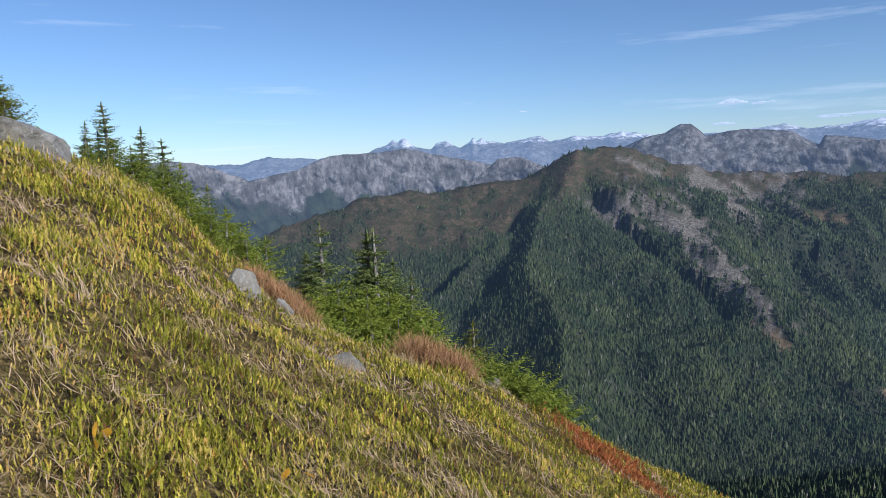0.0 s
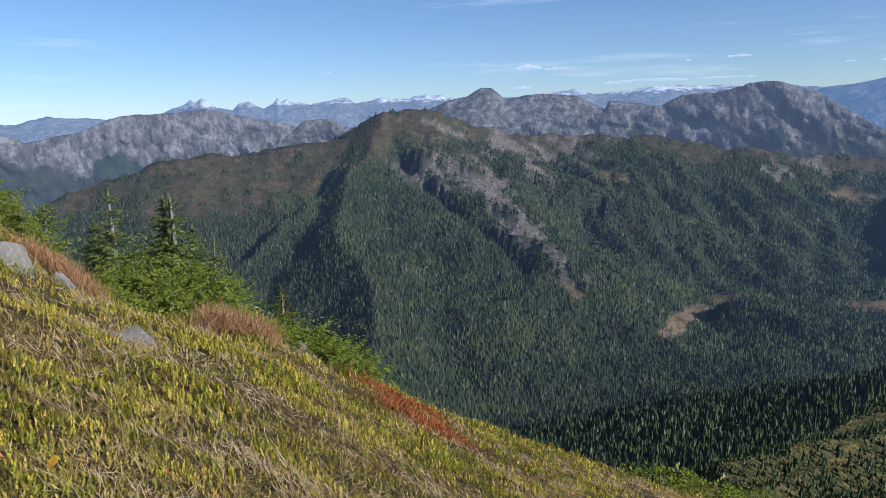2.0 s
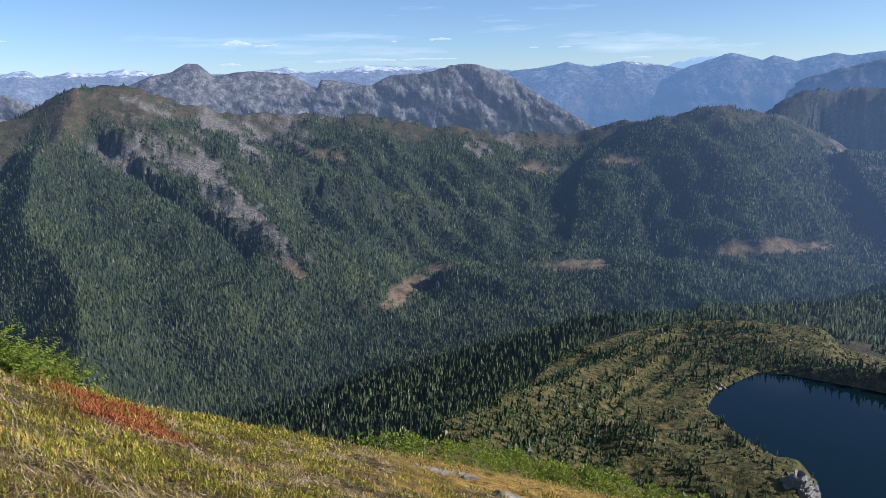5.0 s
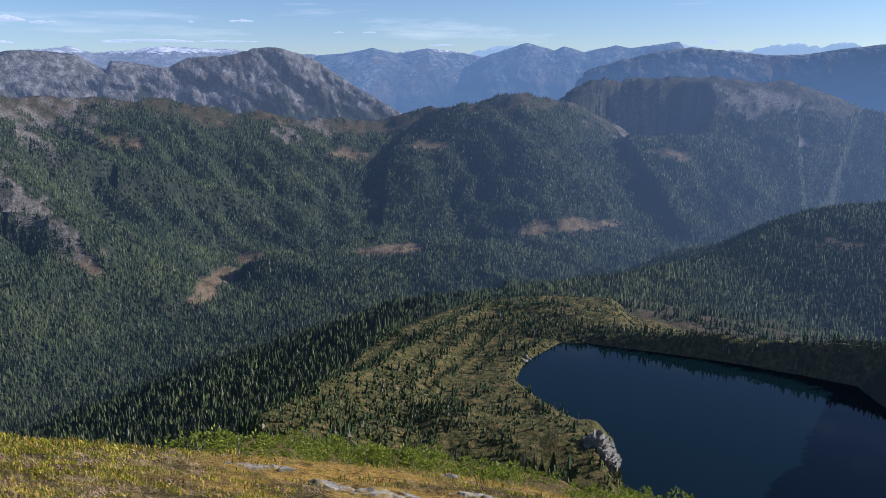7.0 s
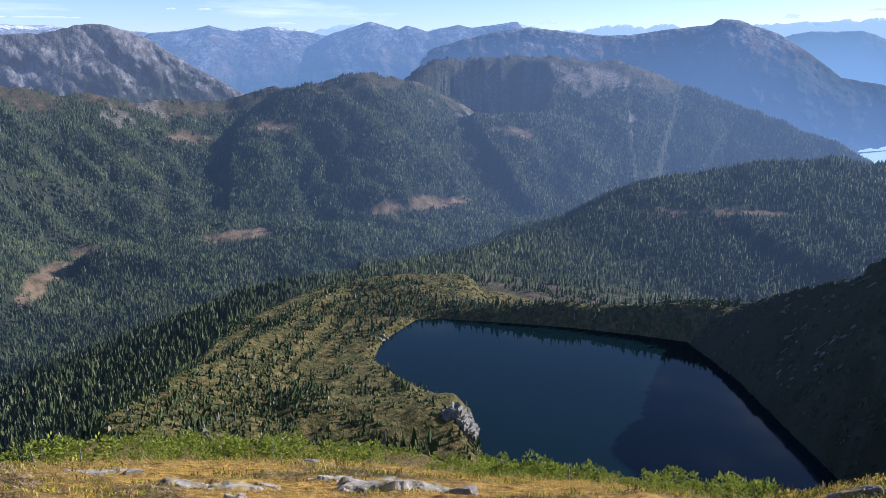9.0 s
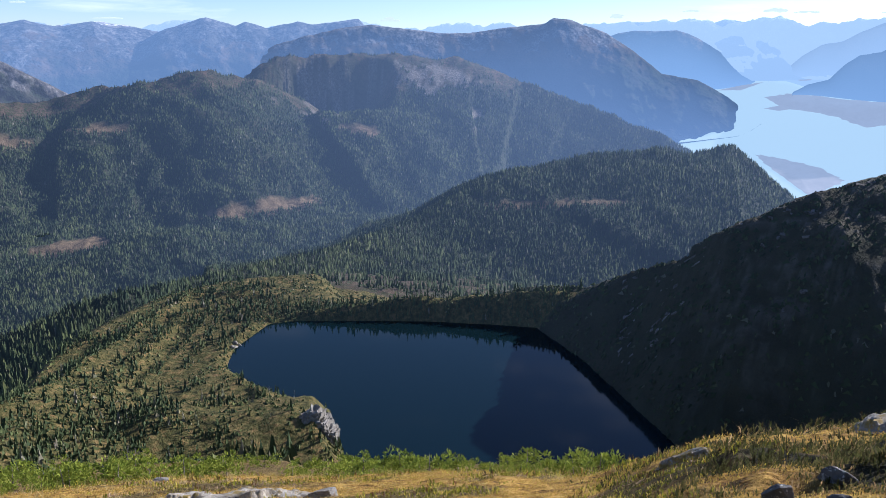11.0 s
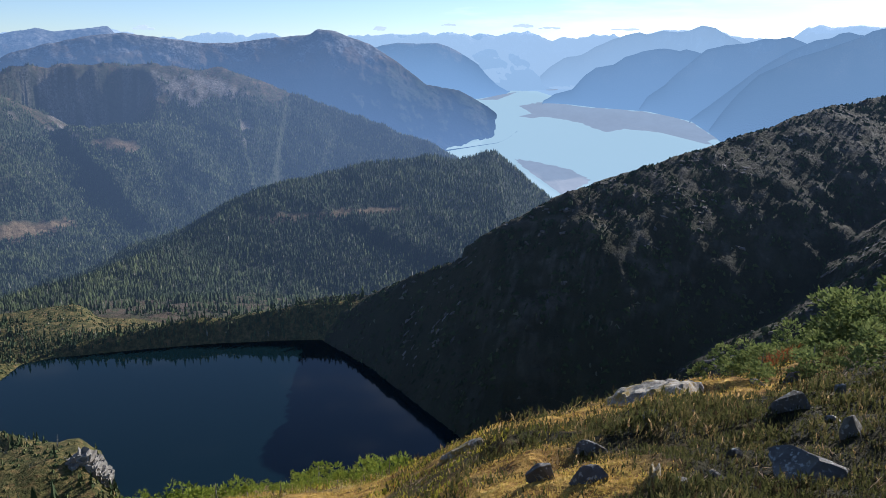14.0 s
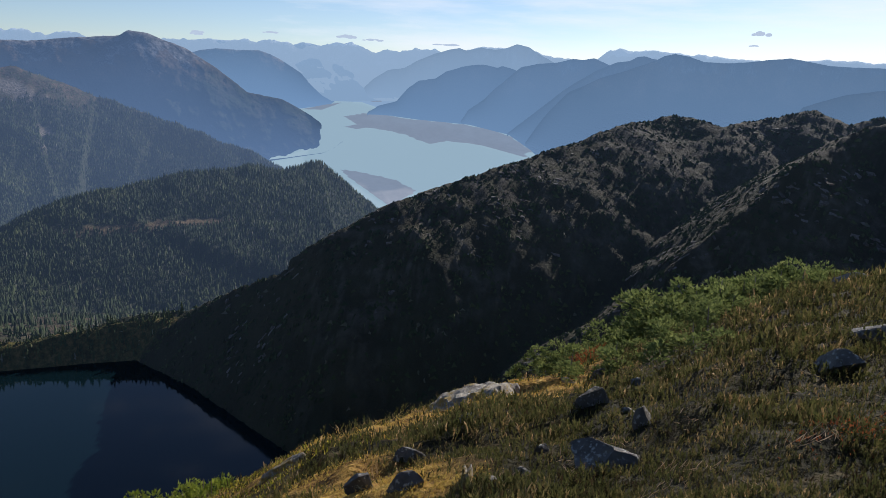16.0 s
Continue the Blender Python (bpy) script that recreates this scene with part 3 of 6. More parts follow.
def build_woods(az, r, Z, wood):
    """Conifers as one mass, placed where they show from the camera's standpoint."""
    rng = np.random.default_rng(5)
    count = 1000000
    # even spread over the ground of the sector
    a = rng.uniform(-33, 134, count)
    d = np.sqrt(rng.uniform(190 ** 2, 3250 ** 2, count))
    # the spur and the rim near by carry more and thinner trees
    a[:30000], d[:30000] = rng.uniform(30, 86, 30000), np.sqrt(rng.uniform(110 ** 2, 560 ** 2, 30000))
    # the wooded knoll beyond the lake is thickly grown
    a[30000:70000], d[30000:70000] = rng.uniform(46, 98, 40000), np.sqrt(rng.uniform(640 ** 2, 1490 ** 2, 40000))
    # and so is the hollow between it and the spur
    a[70000:84000], d[70000:84000] = rng.uniform(18, 48, 14000), np.sqrt(rng.uniform(400 ** 2, 700 ** 2, 14000))
    fa = (a + 38) / 0.2
    fr = np.interp(d, r, np.arange(len(r)))
    i, j = np.floor(fr).astype(int), np.floor(fa).astype(int)
    u, v = fr - i, fa - j
    zz = (Z[i, j] * (1 - u) + Z[i + 1, j] * u) * (1 - v) + (Z[i, j + 1] * (1 - u) + Z[i + 1, j + 1] * u) * v
    # trees hidden from the camera's standpoint are left out, to fit its view
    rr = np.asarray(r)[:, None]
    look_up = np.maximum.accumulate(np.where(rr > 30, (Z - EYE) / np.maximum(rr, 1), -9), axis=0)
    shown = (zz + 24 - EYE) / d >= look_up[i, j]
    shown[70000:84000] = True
    w = wood[i, j]
    dry = (zz > LAKE_Z + 0.8) | (d > 600) | ((a < 42) & (d > 400))
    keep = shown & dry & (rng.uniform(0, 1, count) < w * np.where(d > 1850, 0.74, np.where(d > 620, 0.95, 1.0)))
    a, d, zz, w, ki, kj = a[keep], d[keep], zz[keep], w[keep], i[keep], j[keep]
    n = len(a)
    print("trees", n)
    A = np.radians(a)
    base = np.stack([d * np.sin(A), d * np.cos(A), zz - 0.5], -1)
    tall = rng.uniform(0.5, 1.15, n) ** 1.3 * np.where(d < 520, 4.8 * rng.uniform(0.25, 1.35, n), np.where((a > 46) & (d < 1490), 8.0, np.where(d < 1850, 12.5, 11.5))) * (0.35 + 0.65 * np.clip(w * 2.2, 0, 1))
    # the lay of the land under each tree: a closed canopy takes the light as its slope does
    zr, za = np.gradient(Z, np.asarray(r), axis=0), np.gradient(Z, axis=1) / (np.asarray(r)[:, None] * radians(0.2))
    fr2, ft2 = zr[ki, kj], np.clip(za[ki, kj], -3, 3)
    lay = np.stack([-(fr2 * np.sin(A) + ft2 * np.cos(A)), -(fr2 * np.cos(A) - ft2 * np.sin(A)), np.ones(n)], -1)
    lay = lay / np.linalg.norm(lay, axis=1, keepdims=True)
    wide = tall * rng.uniform(0.13, 0.21, n) * np.where(d > 1850, 1.12, np.where(d > 640, 1.0, 1.05))
    for name, pick, tiers, sides, air in (("near_conifer_woods", d < 640, 3, 6, 0.0), ("conifer_woods", (d >= 640) & (d < 1850), 1, 4, 0.0), ("backdrop_conifer_woods", d >= 1850, 1, 4, 0.0)):
        ob = cone_trees(name, base[pick], tall[pick], wide[pick], tiers, sides, NEAR_WOODS if tiers == 3 else WOODS, rng, lay[pick] if name != "near_conifer_woods" else None)
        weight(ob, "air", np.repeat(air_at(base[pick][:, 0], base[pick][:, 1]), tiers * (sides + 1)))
        tagged(ob, "dark green conifer woods covering valley and mountain slopes", "woods", kind="stuff")


def build_scrub():
    """Low stunted conifers scattered over the spur beside the lake."""
    rng = np.random.default_rng(8)
    a, d = rng.uniform(31, 84, 90000), np.sqrt(rng.uniform(95 ** 2, 545 ** 2, 90000))
    x, y = d * np.sin(np.radians(a)), d * np.cos(np.radians(a))
    z, which = height(x, y)
    rows = np.sin((crest_distance(x, y, SPUR)[0] + 5 * fbm(x / 40, y / 40, 3, 95)) / 13 * 2 * np.pi)
    keep = (np.isin(which, (4, 5, 6)) | ((which == 20) & (d > 95))) & (fbm(x / 12, y / 12, 4, 66) + 0.25 * rows + rng.uniform(-0.3, 0.3, len(x)) > 0.0)
    base = np.stack([x, y, z - 0.3], -1)[keep][:26000]
    tall = rng.uniform(0.4, 1.9, len(base)) * rng.uniform(0.4, 1.0, len(base))
    ob = cone_trees("spur_scrub", base, tall, tall * rng.uniform(0.5, 0.9, len(base)), 1, 6, SCRUB_GREEN, rng)
    weight(ob, "air", np.repeat(air_at(base[:, 0], base[:, 1]), 7))
    tagged(ob, "low stunted conifer scrub on the spur beside the lake", "scrub", kind="stuff")
    a, d = rng.uniform(80, 134, 110000), np.sqrt(rng.uniform(230 ** 2, 600 ** 2, 110000))
    x, y = d * np.sin(np.radians(a)), d * np.cos(np.radians(a))
    z, which = height(x, y)
    keep = np.isin(which, (7, 8)) & (crest_distance(x, y, WALL)[3][0] < 8) & (fbm(x / 9, y / 9, 4, 67) + rng.uniform(-0.4, 0.4, len(x)) > -0.12)
    base = np.stack([x, y, z - 0.4], -1)[keep][:26000]
    tall = 0.5 + 1.6 * rng.uniform(0, 1, len(base)) ** 2
    ob = cone_trees("cliff_scrub", base, tall, tall * rng.uniform(0.5, 1.1, len(base)), 1, 6, WOODS, rng)
    weight(ob, "air", np.repeat(air_at(base[:, 0], base[:, 1]), 7))
    tagged(ob, "dark low scrub clinging to the basin wall", "scrub", kind="stuff")




def build_outcrops():
    """Broken bedrock on the sunny upper slopes of the basin wall: tilted blocks that lie along the slope."""
    rng = np.random.default_rng(31)
    a, d = rng.uniform(86, 134, 9000), np.sqrt(rng.uniform(230 ** 2, 600 ** 2, 9000))
    x, y = d * np.sin(np.radians(a)), d * np.cos(np.radians(a))
    z, which = height(x, y)
    lip = crest_distance(x, y, WALL)[0]
    keep = np.isin(which, (7, 8)) & (fbm(x / 25, y / 25, 4, 99) + rng.uniform(-0.3, 0.3, len(x)) > np.where(which == 8, -0.02, lip / 75))
    x, y, z, a = x[keep][:1500], y[keep][:1500], z[keep][:1500], a[keep][:1500]
    n = len(x)
    gx, gy = (height(x + 2, y)[0] - z) / 2, (height(x, y + 2)[0] - z) / 2
    long, wide, tall = rng.uniform(0.8, 4.2, n), rng.uniform(0.6, 1.8, n), rng.uniform(0.4, 1.4, n)
    turn = np.radians(a + 90 + rng.normal(0, 28, n))
    corners = np.array([[i, j, k] for k in (-1, 1) for j in (-1, 1) for i in (-1, 1)], float)
    loc = corners[None] * np.stack([long / 2, wide / 2, tall / 2], -1)[:, None] * rng.uniform(0.55, 1.25, (n, 8, 3))
    px = loc[:, :, 0] * np.sin(turn)[:, None] + loc[:, :, 1] * np.cos(turn)[:, None]
    py = loc[:, :, 0] * np.cos(turn)[:, None] - loc[:, :, 1] * np.sin(turn)[:, None]
    pz = loc[:, :, 2] + 0.75 * (np.clip(gx, -1.2, 1.2)[:, None] * px + np.clip(gy, -1.2, 1.2)[:, None] * py) + 0.1
    co = np.stack([x[:, None] + px, y[:, None] + py, z[:, None] + pz], -1)
    box = np.array([[0, 2, 3, 1], [4, 5, 7, 6], [0, 1, 5, 4], [2, 6, 7, 3], [0, 4, 6, 2], [1, 3, 7, 5]])
    faces = (np.arange(n)[:, None, None] * 8 + box[None]).reshape(-1, 4)
    m = Mat("weathered_bedrock", 0.9, 0.2)
    m.colour(m.mix(0.5, m.ramp(m.island(), [(0.0, (0.05, 0.046, 0.04)), (0.6, (0.13, 0.12, 0.11)), (1.0, (0.27, 0.25, 0.235))]), m.ramp(m.noise(1.2, 6, 0.7), [(0.35, (0.035, 0.034, 0.028)), (0.65, (0.20, 0.185, 0.17))])))
    m.bump(m.noise(1.5, 6, 0.7), 0.7, 0.4)
    tagged(solid("bedrock_outcrops", co.reshape(-1, 3), faces, m.m), "broken grey bedrock ledges on the basin wall", "rocks", kind="stuff")


WOODS = woods_material("conifer_woods")
SCRUB_GREEN = woods_material("olive_scrub", 1.7, 0.35)
NEAR_WOODS = woods_material("near_conifers", 1.55, 0.15)


def cone_trees(name, base, tall, wide, tiers, sides, material, rng, lay=None):
    """Many small conifers, each of ragged tiers hung on one stem."""
    n, step = len(base), tiers * (sides + 1)
    turn, co, faces = rng.uniform(0, 6.28, n), [], []
    lean = rng.uniform(-0.03, 0.03, (n, 2)) * tall[:, None]
    first = np.arange(n)[:, None, None] * step
    for k in range(tiers):
        lo, hi = 0.05 + 0.80 * k / tiers, min(1.0, 0.05 + 0.80 * k / tiers + 1.55 / (tiers + 0.35))
        if k == tiers - 1:
            hi = 1.0
        ang = turn[:, None] + k * 0.7 + np.arange(sides) * 2 * np.pi / sides
        rad = (wide * (1 - 0.80 * k / tiers) ** 0.9)[:, None] * rng.uniform(0.55, 1.3, (n, sides))
        if sides >= 6:
            # boughs stand out with gaps between them
            rad = rad * np.where(np.arange(sides) % 2, 0.40, 1.18)
        up = (tall * lo)[:, None] + rng.uniform(-0.06, 0.05, (n, sides)) * tall[:, None]
        ring = np.stack([base[:, None, 0] + rad * np.cos(ang) + lean[:, :1] * lo, base[:, None, 1] + rad * np.sin(ang) + lean[:, 1:] * lo, base[:, 2:3] + up], -1)
        tip = base + np.stack([lean[:, 0] * hi, lean[:, 1] * hi, tall * hi], -1)
        co.append(np.concatenate([ring, tip[:, None]], 1))
        f = np.array([[s, (s + 1) % sides, sides] for s in range(sides)])
        faces.append((first + k * (sides + 1) + f[None]).reshape(-1, 3))
        if k:
            faces.append((first + np.array([[(k - 1) * (sides + 1) + sides, k * (sides + 1) + sides, k * (sides + 1)]])[None]).reshape(-1, 3))
    ob = solid(name, np.concatenate(co, 1).reshape(-1, 3), np.concatenate(faces), material, lay is not None)
    if lay is not None:
        pts = np.concatenate(co, 1)
        out = pts - base[:, None]
        out[:, :, 2] = 0
        out = out / np.maximum(np.linalg.norm(out, axis=2, keepdims=True), 1e-3)
        facing = 0.55 * lay[:, None] + 0.70 * out
        facing = facing / np.linalg.norm(facing, axis=2, keepdims=True)
        ob.data.normals_split_custom_set_from_vertices(facing.reshape(-1, 3))
    return ob


def build_lake():
    ox, oy = LAKE_LINE
    bm = bmesh.new()
    cx, cy = sum(ox) / len(ox), sum(oy) / len(oy)
    vs = [bm.verts.new((cx + (x - cx) * 1.12, cy + (y - cy) * 1.12, LAKE_Z)) for x, y in zip(ox, oy)]
    bmesh.ops.triangle_fill(bm, edges=[bm.edges.new((vs[k - 1], vs[k])) for k in range(len(vs))], use_beauty=True)
    for f in bm.faces:
        if f.normal.z < 0:
            f.normal_flip()
    ob = part("lake_water", bm, water_material("lake_water", (0.003, 0.011, 0.015), 0.06), None)
    tagged(ob, "dark blue still mountain lake in a hanging basin", "lake", kind="structure")


az_cols, r_rows, LAND_Z, WOOD = build_land()
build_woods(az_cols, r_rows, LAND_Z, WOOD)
build_scrub()
build_outcrops()
build_lake()

# ---- far ranges and the fjord ----
GREY_WEST = [(-23.71, 0.73), (-19.31, 1.15), (-17.06, 0.79), (-14.01, -0.47), (-10.75, 0.13), (-8.24, 1.06), (-5.74, 1.17), (-2.38, 1.38), (0.54, 0.72), (3.46, 0.05), (7.62, -0.62), (11.29, -1.92)]
KNOB = [(0.84, -2.16), (2.36, -1.25), (4.31, 0.35), (5.99, 0.49), (8.24, -0.56), (10.07, -1.88)]
SNOW_NORTH = [(-23, 0.7), (-14.33, 0.72), (-12.51, 1.14), (-9.07, 0.89), (-5.33, 1.16), (-5.03, 1.32), (-3.99, 1.69), (-3.36, 2.08), (-3.05, 1.87), (-2.75, 2.14), (-2.42, 2.13), (-2.15, 1.88), (-1.69, 1.45), (-0.55, 1.28), (-0.19, 1.64), (0.52, 1.78), (1.53, 1.33), (2.3, 1.71), (2.56, 1.99), (2.8, 1.69), (3.23, 2.01), (3.63, 1.7), (5.3, 1.52), (6.57, 1.8), (7.41, 1.89), (8.32, 1.48), (9.33, 1.71), (10.14, 1.79), (11.76, 1.64), (13.37, 2), (15.73, 1.48), (19.55, 1.53), (24.25, 1.92), (25.98, 1.48), (29.9, 1.97), (36.02, 1.67), (41.47, 1.25), (44.44, 1.81), (46.26, 1.42), (48.7, 1.79), (50.74, 1.47)]
CONE = [(13.35, 0.79), (14.95, 1.48), (16.51, 1.77), (17.47, 2.31), (18.12, 2.27), (19.17, 1.39), (21.76, 1.72), (24.6, 1.41), (26.33, 0.45), (26.62, 1.08), (29.51, 0.62), (33.6, -0.66)]
GREY_EAST = [(18.65, -0.58), (22, -0.08), (27.43, 0.28), (30.34, 0.59), (31.58, 1.19), (34.02, 1.34), (36.02, 1.78), (37.99, 1.86), (40.33, 1.02), (42.65, -0.54), (46.05, -2.57), (48.97, -4.14)]
BLUE_FAR = [(40.71, 1.09), (44.44, 1.7), (48.71, 1.57), (54.2, 1.86), (40.47, 1.38), (44.53, 1.79), (46.15, 1.42), (48.62, 1.68), (51.08, 1.26), (55.57, 1.93), (57.19, 1.67), (58.4, 1.5), (61.96, 1.64), (63.53, 1.35), (66.17, 1.92), (67.69, 1.51), (68.05, 1.15), (72.79, 1.56), (76.63, 1.62), (81.08, 1.18), (82.99, 1.51), (90.19, 1.74), (92.15, 1.46), (95.19, 1.77), (97.23, 1.36), (101.26, 1.68)]
BLUE_MID = [(45.86, -2.36), (48.82, -1.04), (50.85, 0.22), (52.87, 1.23), (54.48, 1.77), (55.69, 2.08), (57.68, 1.53), (58.3, 1.84), (59.71, 1.37), (61.95, 1.83), (62.97, 1.59), (66.23, 2.01), (66.72, 1.49), (68.28, 0.82)]
BUTTE = [(57.61, -0.92), (60.09, 0.18), (62.55, 0.85), (65.01, 1.35), (67.05, 1.61), (69.89, 1.24), (72.3, 0.98), (74.68, 1.04), (77.39, 1.4), (79.6, 1.6), (80.1, 1.96), (81.4, 1.88), (82.3, 1.5), (83.75, 1.0), (85.7, -0.2), (87.9, -1.88), (90.31, -2.3), (92.4, -3.4), (93.5, -4.25), (94.65, -5.15)]
BLUE_NORTH = [(40.59, 1.36), (42.35, 1.44), (44.54, 1.82), (46.35, 1.38), (48.45, 1.76), (49.76, 1.38), (50.77, 1.46), (52.86, 1.07)]
FJORD_LEFT = [(80.15, 0.42), (83.94, 0.68), (84.75, 0.92), (85.77, 1.08), (87.19, 1.01), (88.62, 1.06), (89.52, 0.82), (90.67, 0.23), (91.9, -0.49), (92.73, -1.06), (93.57, -1.58), (95.07, -2.27)]
FJORD_HEAD = [(84.22, 1.11), (88.23, 1.29), (90.23, 0.89), (92.19, 0.81), (94.09, 1.25), (96.75, 0.85), (99.71, 0.54), (101.47, 0.75), (99.66, 1.56), (102.07, 1.45), (105.2, 1.94), (107.51, 2.05), (110.2, 1.35), (112.79, 1.15), (113.82, 2.08), (117.7, 2.05), (122.21, 1.69), (127.12, 1.72), (131.3, 1.7), (135.29, 1.6)]
FJORD_RIGHT = [(95.44, -1.94), (96.86, -0.63), (97.87, 0.05), (99.09, 0.26), (100.09, 0.81), (101.28, 1.37), (102.46, 1.68), (103.05, 1.83), (103.65, 1.64), (104.62, 1.91), (105.6, 1.75), (106.37, 1.9), (107.19, 2.24), (108.08, 2.04), (109.07, 1.43), (110.62, 0.78)]
HEAD_LEFT = [(81.75, 1.1), (83.36, 1.46), (84.97, 1.67), (87, 1.64), (89.03, 1.54), (89.77, 1.86), (90.67, 1.42), (91.7, 1.75), (93.13, 1.55), (94.15, 1.87), (94.69, 1.76), (95.26, 1.95), (96, 1.28), (97.05, 0.09), (97.69, -1.03)]
BANK_NEAR = [(96.5, -2.99), (97.32, -2.5), (98.55, -2.16), (99.34, -1.23), (100.14, -0.62), (101.35, -0.41), (102.13, 0.11), (103.31, 0.5), (104.49, 0.7), (105.27, 0.66), (105.87, 0.51), (106.25, 0.66), (107.04, 0.47), (108.81, -0.18)]
BANK_MID = [(103.3, -3.57), (103.86, -2.59), (105.01, -1.78), (105.76, -0.98), (106.87, 0), (107.6, 0.63), (108.73, 0.9), (110.22, 1.05), (111.31, 1.34), (112.05, 1.27), (112.76, 1.45), (113.32, 1.22), (114.98, 0.59)]
BANK_LONG = [(106.67, -4.32), (107.49, -3.66), (109.32, -2.12), (110.74, -0.86), (112.84, 0.52), (114.22, 1.15), (115.26, 1.32), (115.75, 1.61), (116.26, 1.68), (117.3, 1.46), (119.02, 0.94)]
BANK_RIGHT = [(108.16, -4.88), (109.04, -3.5), (109.91, -2.31), (111.13, -1.01), (113.24, 0.03), (115.31, 0.77), (116.97, 1.39), (117.61, 1.78), (118.26, 1.91), (119.26, 1.76), (120.27, 1.43), (121.88, 1.38), (125.74, 1.83), (128.17, 1.39), (131.35, 1.35), (135.35, 1.2), (139.4, 1.65)]
BANK_FAR = [(126.84, -1.3), (129.41, -0.37), (131.55, 0.02), (135.46, 0.53)]
BANK_FOOT = [(97.34, -3.18), (98.11, -3.22), (100.21, -3.43), (103.99, -3.66), (106.96, -4.27), (108.7, -5.35), (110.5, -7.0), (113.8, -10.64), (120, -9), (140, -9)]
FLATS = [[(94.84, -3.42), (95.67, -3.2), (96.92, -3.24), (99.42, -3.7), (101.08, -4.09), (99.45, -4.61), (97.57, -4.26), (96.02, -4.15)], [(95.01, -3.44), (96.03, -3.12), (98.11, -3.26), (100.21, -3.47), (103.99, -3.7), (106.96, -4.31), (108.7, -5.39), (108.1, -5.84), (105.75, -5.2), (102.36, -4.92), (101.11, -5.22), (100.04, -4.84), (98.56, -4.36), (96.05, -4.03)], [(94.76, -4.16), (95.68, -3.95), (96.52, -4.15), (95.69, -4.28)], [(91.7, -2.98), (93.16, -2.64), (94.61, -2.39), (93.16, -2.97)], [(94.42, -7.26), (96.52, -7.54), (98.65, -7.98), (100.16, -8.69), (98.9, -9.66), (98.27, -9.93), (96.76, -8.96), (95.35, -7.99)], [(96.07, -2.1), (97.52, -2.17), (97.32, -2.42), (96.28, -2.38)]]


def fjord_distance(el):
    return 3000 + (np.clip(el, -11.5, -2.1) + 11.5) / 9.4 * 1600


def mountain_range(name, label, crest, d, foot, material, jag=0.10, rugged=60, seed=1, air=None, order=0):
    """One range: a crest with a broken outline, gullied faces down to its foot, and a back."""
    crest = sorted(crest)
    crest = [(crest[0][0] - (0.3 if order else 3), crest[0][1] - (0.6 if order else 2.0))] + crest + [(crest[-1][0] + 3, crest[-1][1] - 2.0)]
    ca, ce = np.array(crest).T
    a = np.arange(ca[0], ca[-1], 0.12)
    top = np.interp(a, ca, ce)
    broken = jag * fbm(a * 1.3, a * 0 + seed, 5, seed, 0.6)
    fa, fe = np.array(foot).T
    low = np.interp(a, fa, fe)
    up = top > low + 0.02
    a, top, low, broken = a[up], top[up], low[up], broken[up]
    v = np.concatenate([[-0.25, -0.1], np.linspace(0, 1, 36) ** 1.25])
    V, A = np.meshgrid(v, a, indexing="ij")
    # small teeth of the crest fade out down the face
    even = np.convolve(np.pad(top, 7, "edge"), np.ones(15) / 15, "valid")
    even = top if order else np.convolve(np.pad(even, 4, "edge"), np.ones(9) / 9, "valid")
    W = 1 - np.clip(V, 0, 1)
    el = low + (even - low) * W + (top - even + broken) * W ** 12
    near = fjord_distance(low)
    dist = d + (near - d) * np.clip(V, 0, 1) ** 0.62 + 120 * np.maximum(-V, 0) * 4
    body = np.clip(V, 0, 1) * (1 - np.clip(V, 0, 1)) * 4
    # gullies run slantwise down the faces
    slant = A + 0.45 * el + 0.5 * fbm(A * 0.7, el * 0.7, 3, seed + 9)
    shape = 0.35 * fbm(slant * 0.9, el * 1.1 + A * 0.1, 5, seed + 3, 0.58, True) + 0.85 * fbm(A * 0.38 + 0.2 * el, el * 0.6, 5, seed + 5, 0.52, True)
    if order:
        # nested fjord sides stand one before the other
        dist = fjord_distance(el) - order + 60 * W
        rugged = 0.4 * rugged
    dist = dist + 0.4 * rugged * body ** 0.5 * shape
    el = el + rugged * 0.0015 * np.minimum(body * 3, 1) * (shape - 0.6)
    X, Y, Z = place(A, el, dist)
    Z = Z + np.where(V < 0, V * (60 if order else 700), 0)
    ob = sheet(name, X, Y, Z, material, False, True)
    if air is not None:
        # painted haze: the emission share grows towards the foot of the range
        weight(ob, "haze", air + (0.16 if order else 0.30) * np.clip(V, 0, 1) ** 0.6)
    return tagged(ob, label, "mountains", kind="structure")


FAR = [(-60, -7), (150, -7)]
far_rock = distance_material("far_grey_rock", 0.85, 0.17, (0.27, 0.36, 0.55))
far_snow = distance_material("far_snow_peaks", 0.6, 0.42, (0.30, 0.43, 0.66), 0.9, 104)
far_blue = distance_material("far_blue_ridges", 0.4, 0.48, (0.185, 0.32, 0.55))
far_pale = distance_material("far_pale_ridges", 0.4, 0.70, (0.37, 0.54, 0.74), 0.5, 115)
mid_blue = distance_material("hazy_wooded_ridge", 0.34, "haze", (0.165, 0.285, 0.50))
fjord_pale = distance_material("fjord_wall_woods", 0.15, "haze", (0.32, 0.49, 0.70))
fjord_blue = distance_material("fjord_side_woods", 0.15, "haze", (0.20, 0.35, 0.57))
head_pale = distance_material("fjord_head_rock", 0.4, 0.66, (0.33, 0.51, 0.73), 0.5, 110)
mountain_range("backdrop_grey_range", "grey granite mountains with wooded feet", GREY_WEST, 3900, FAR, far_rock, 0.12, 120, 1)
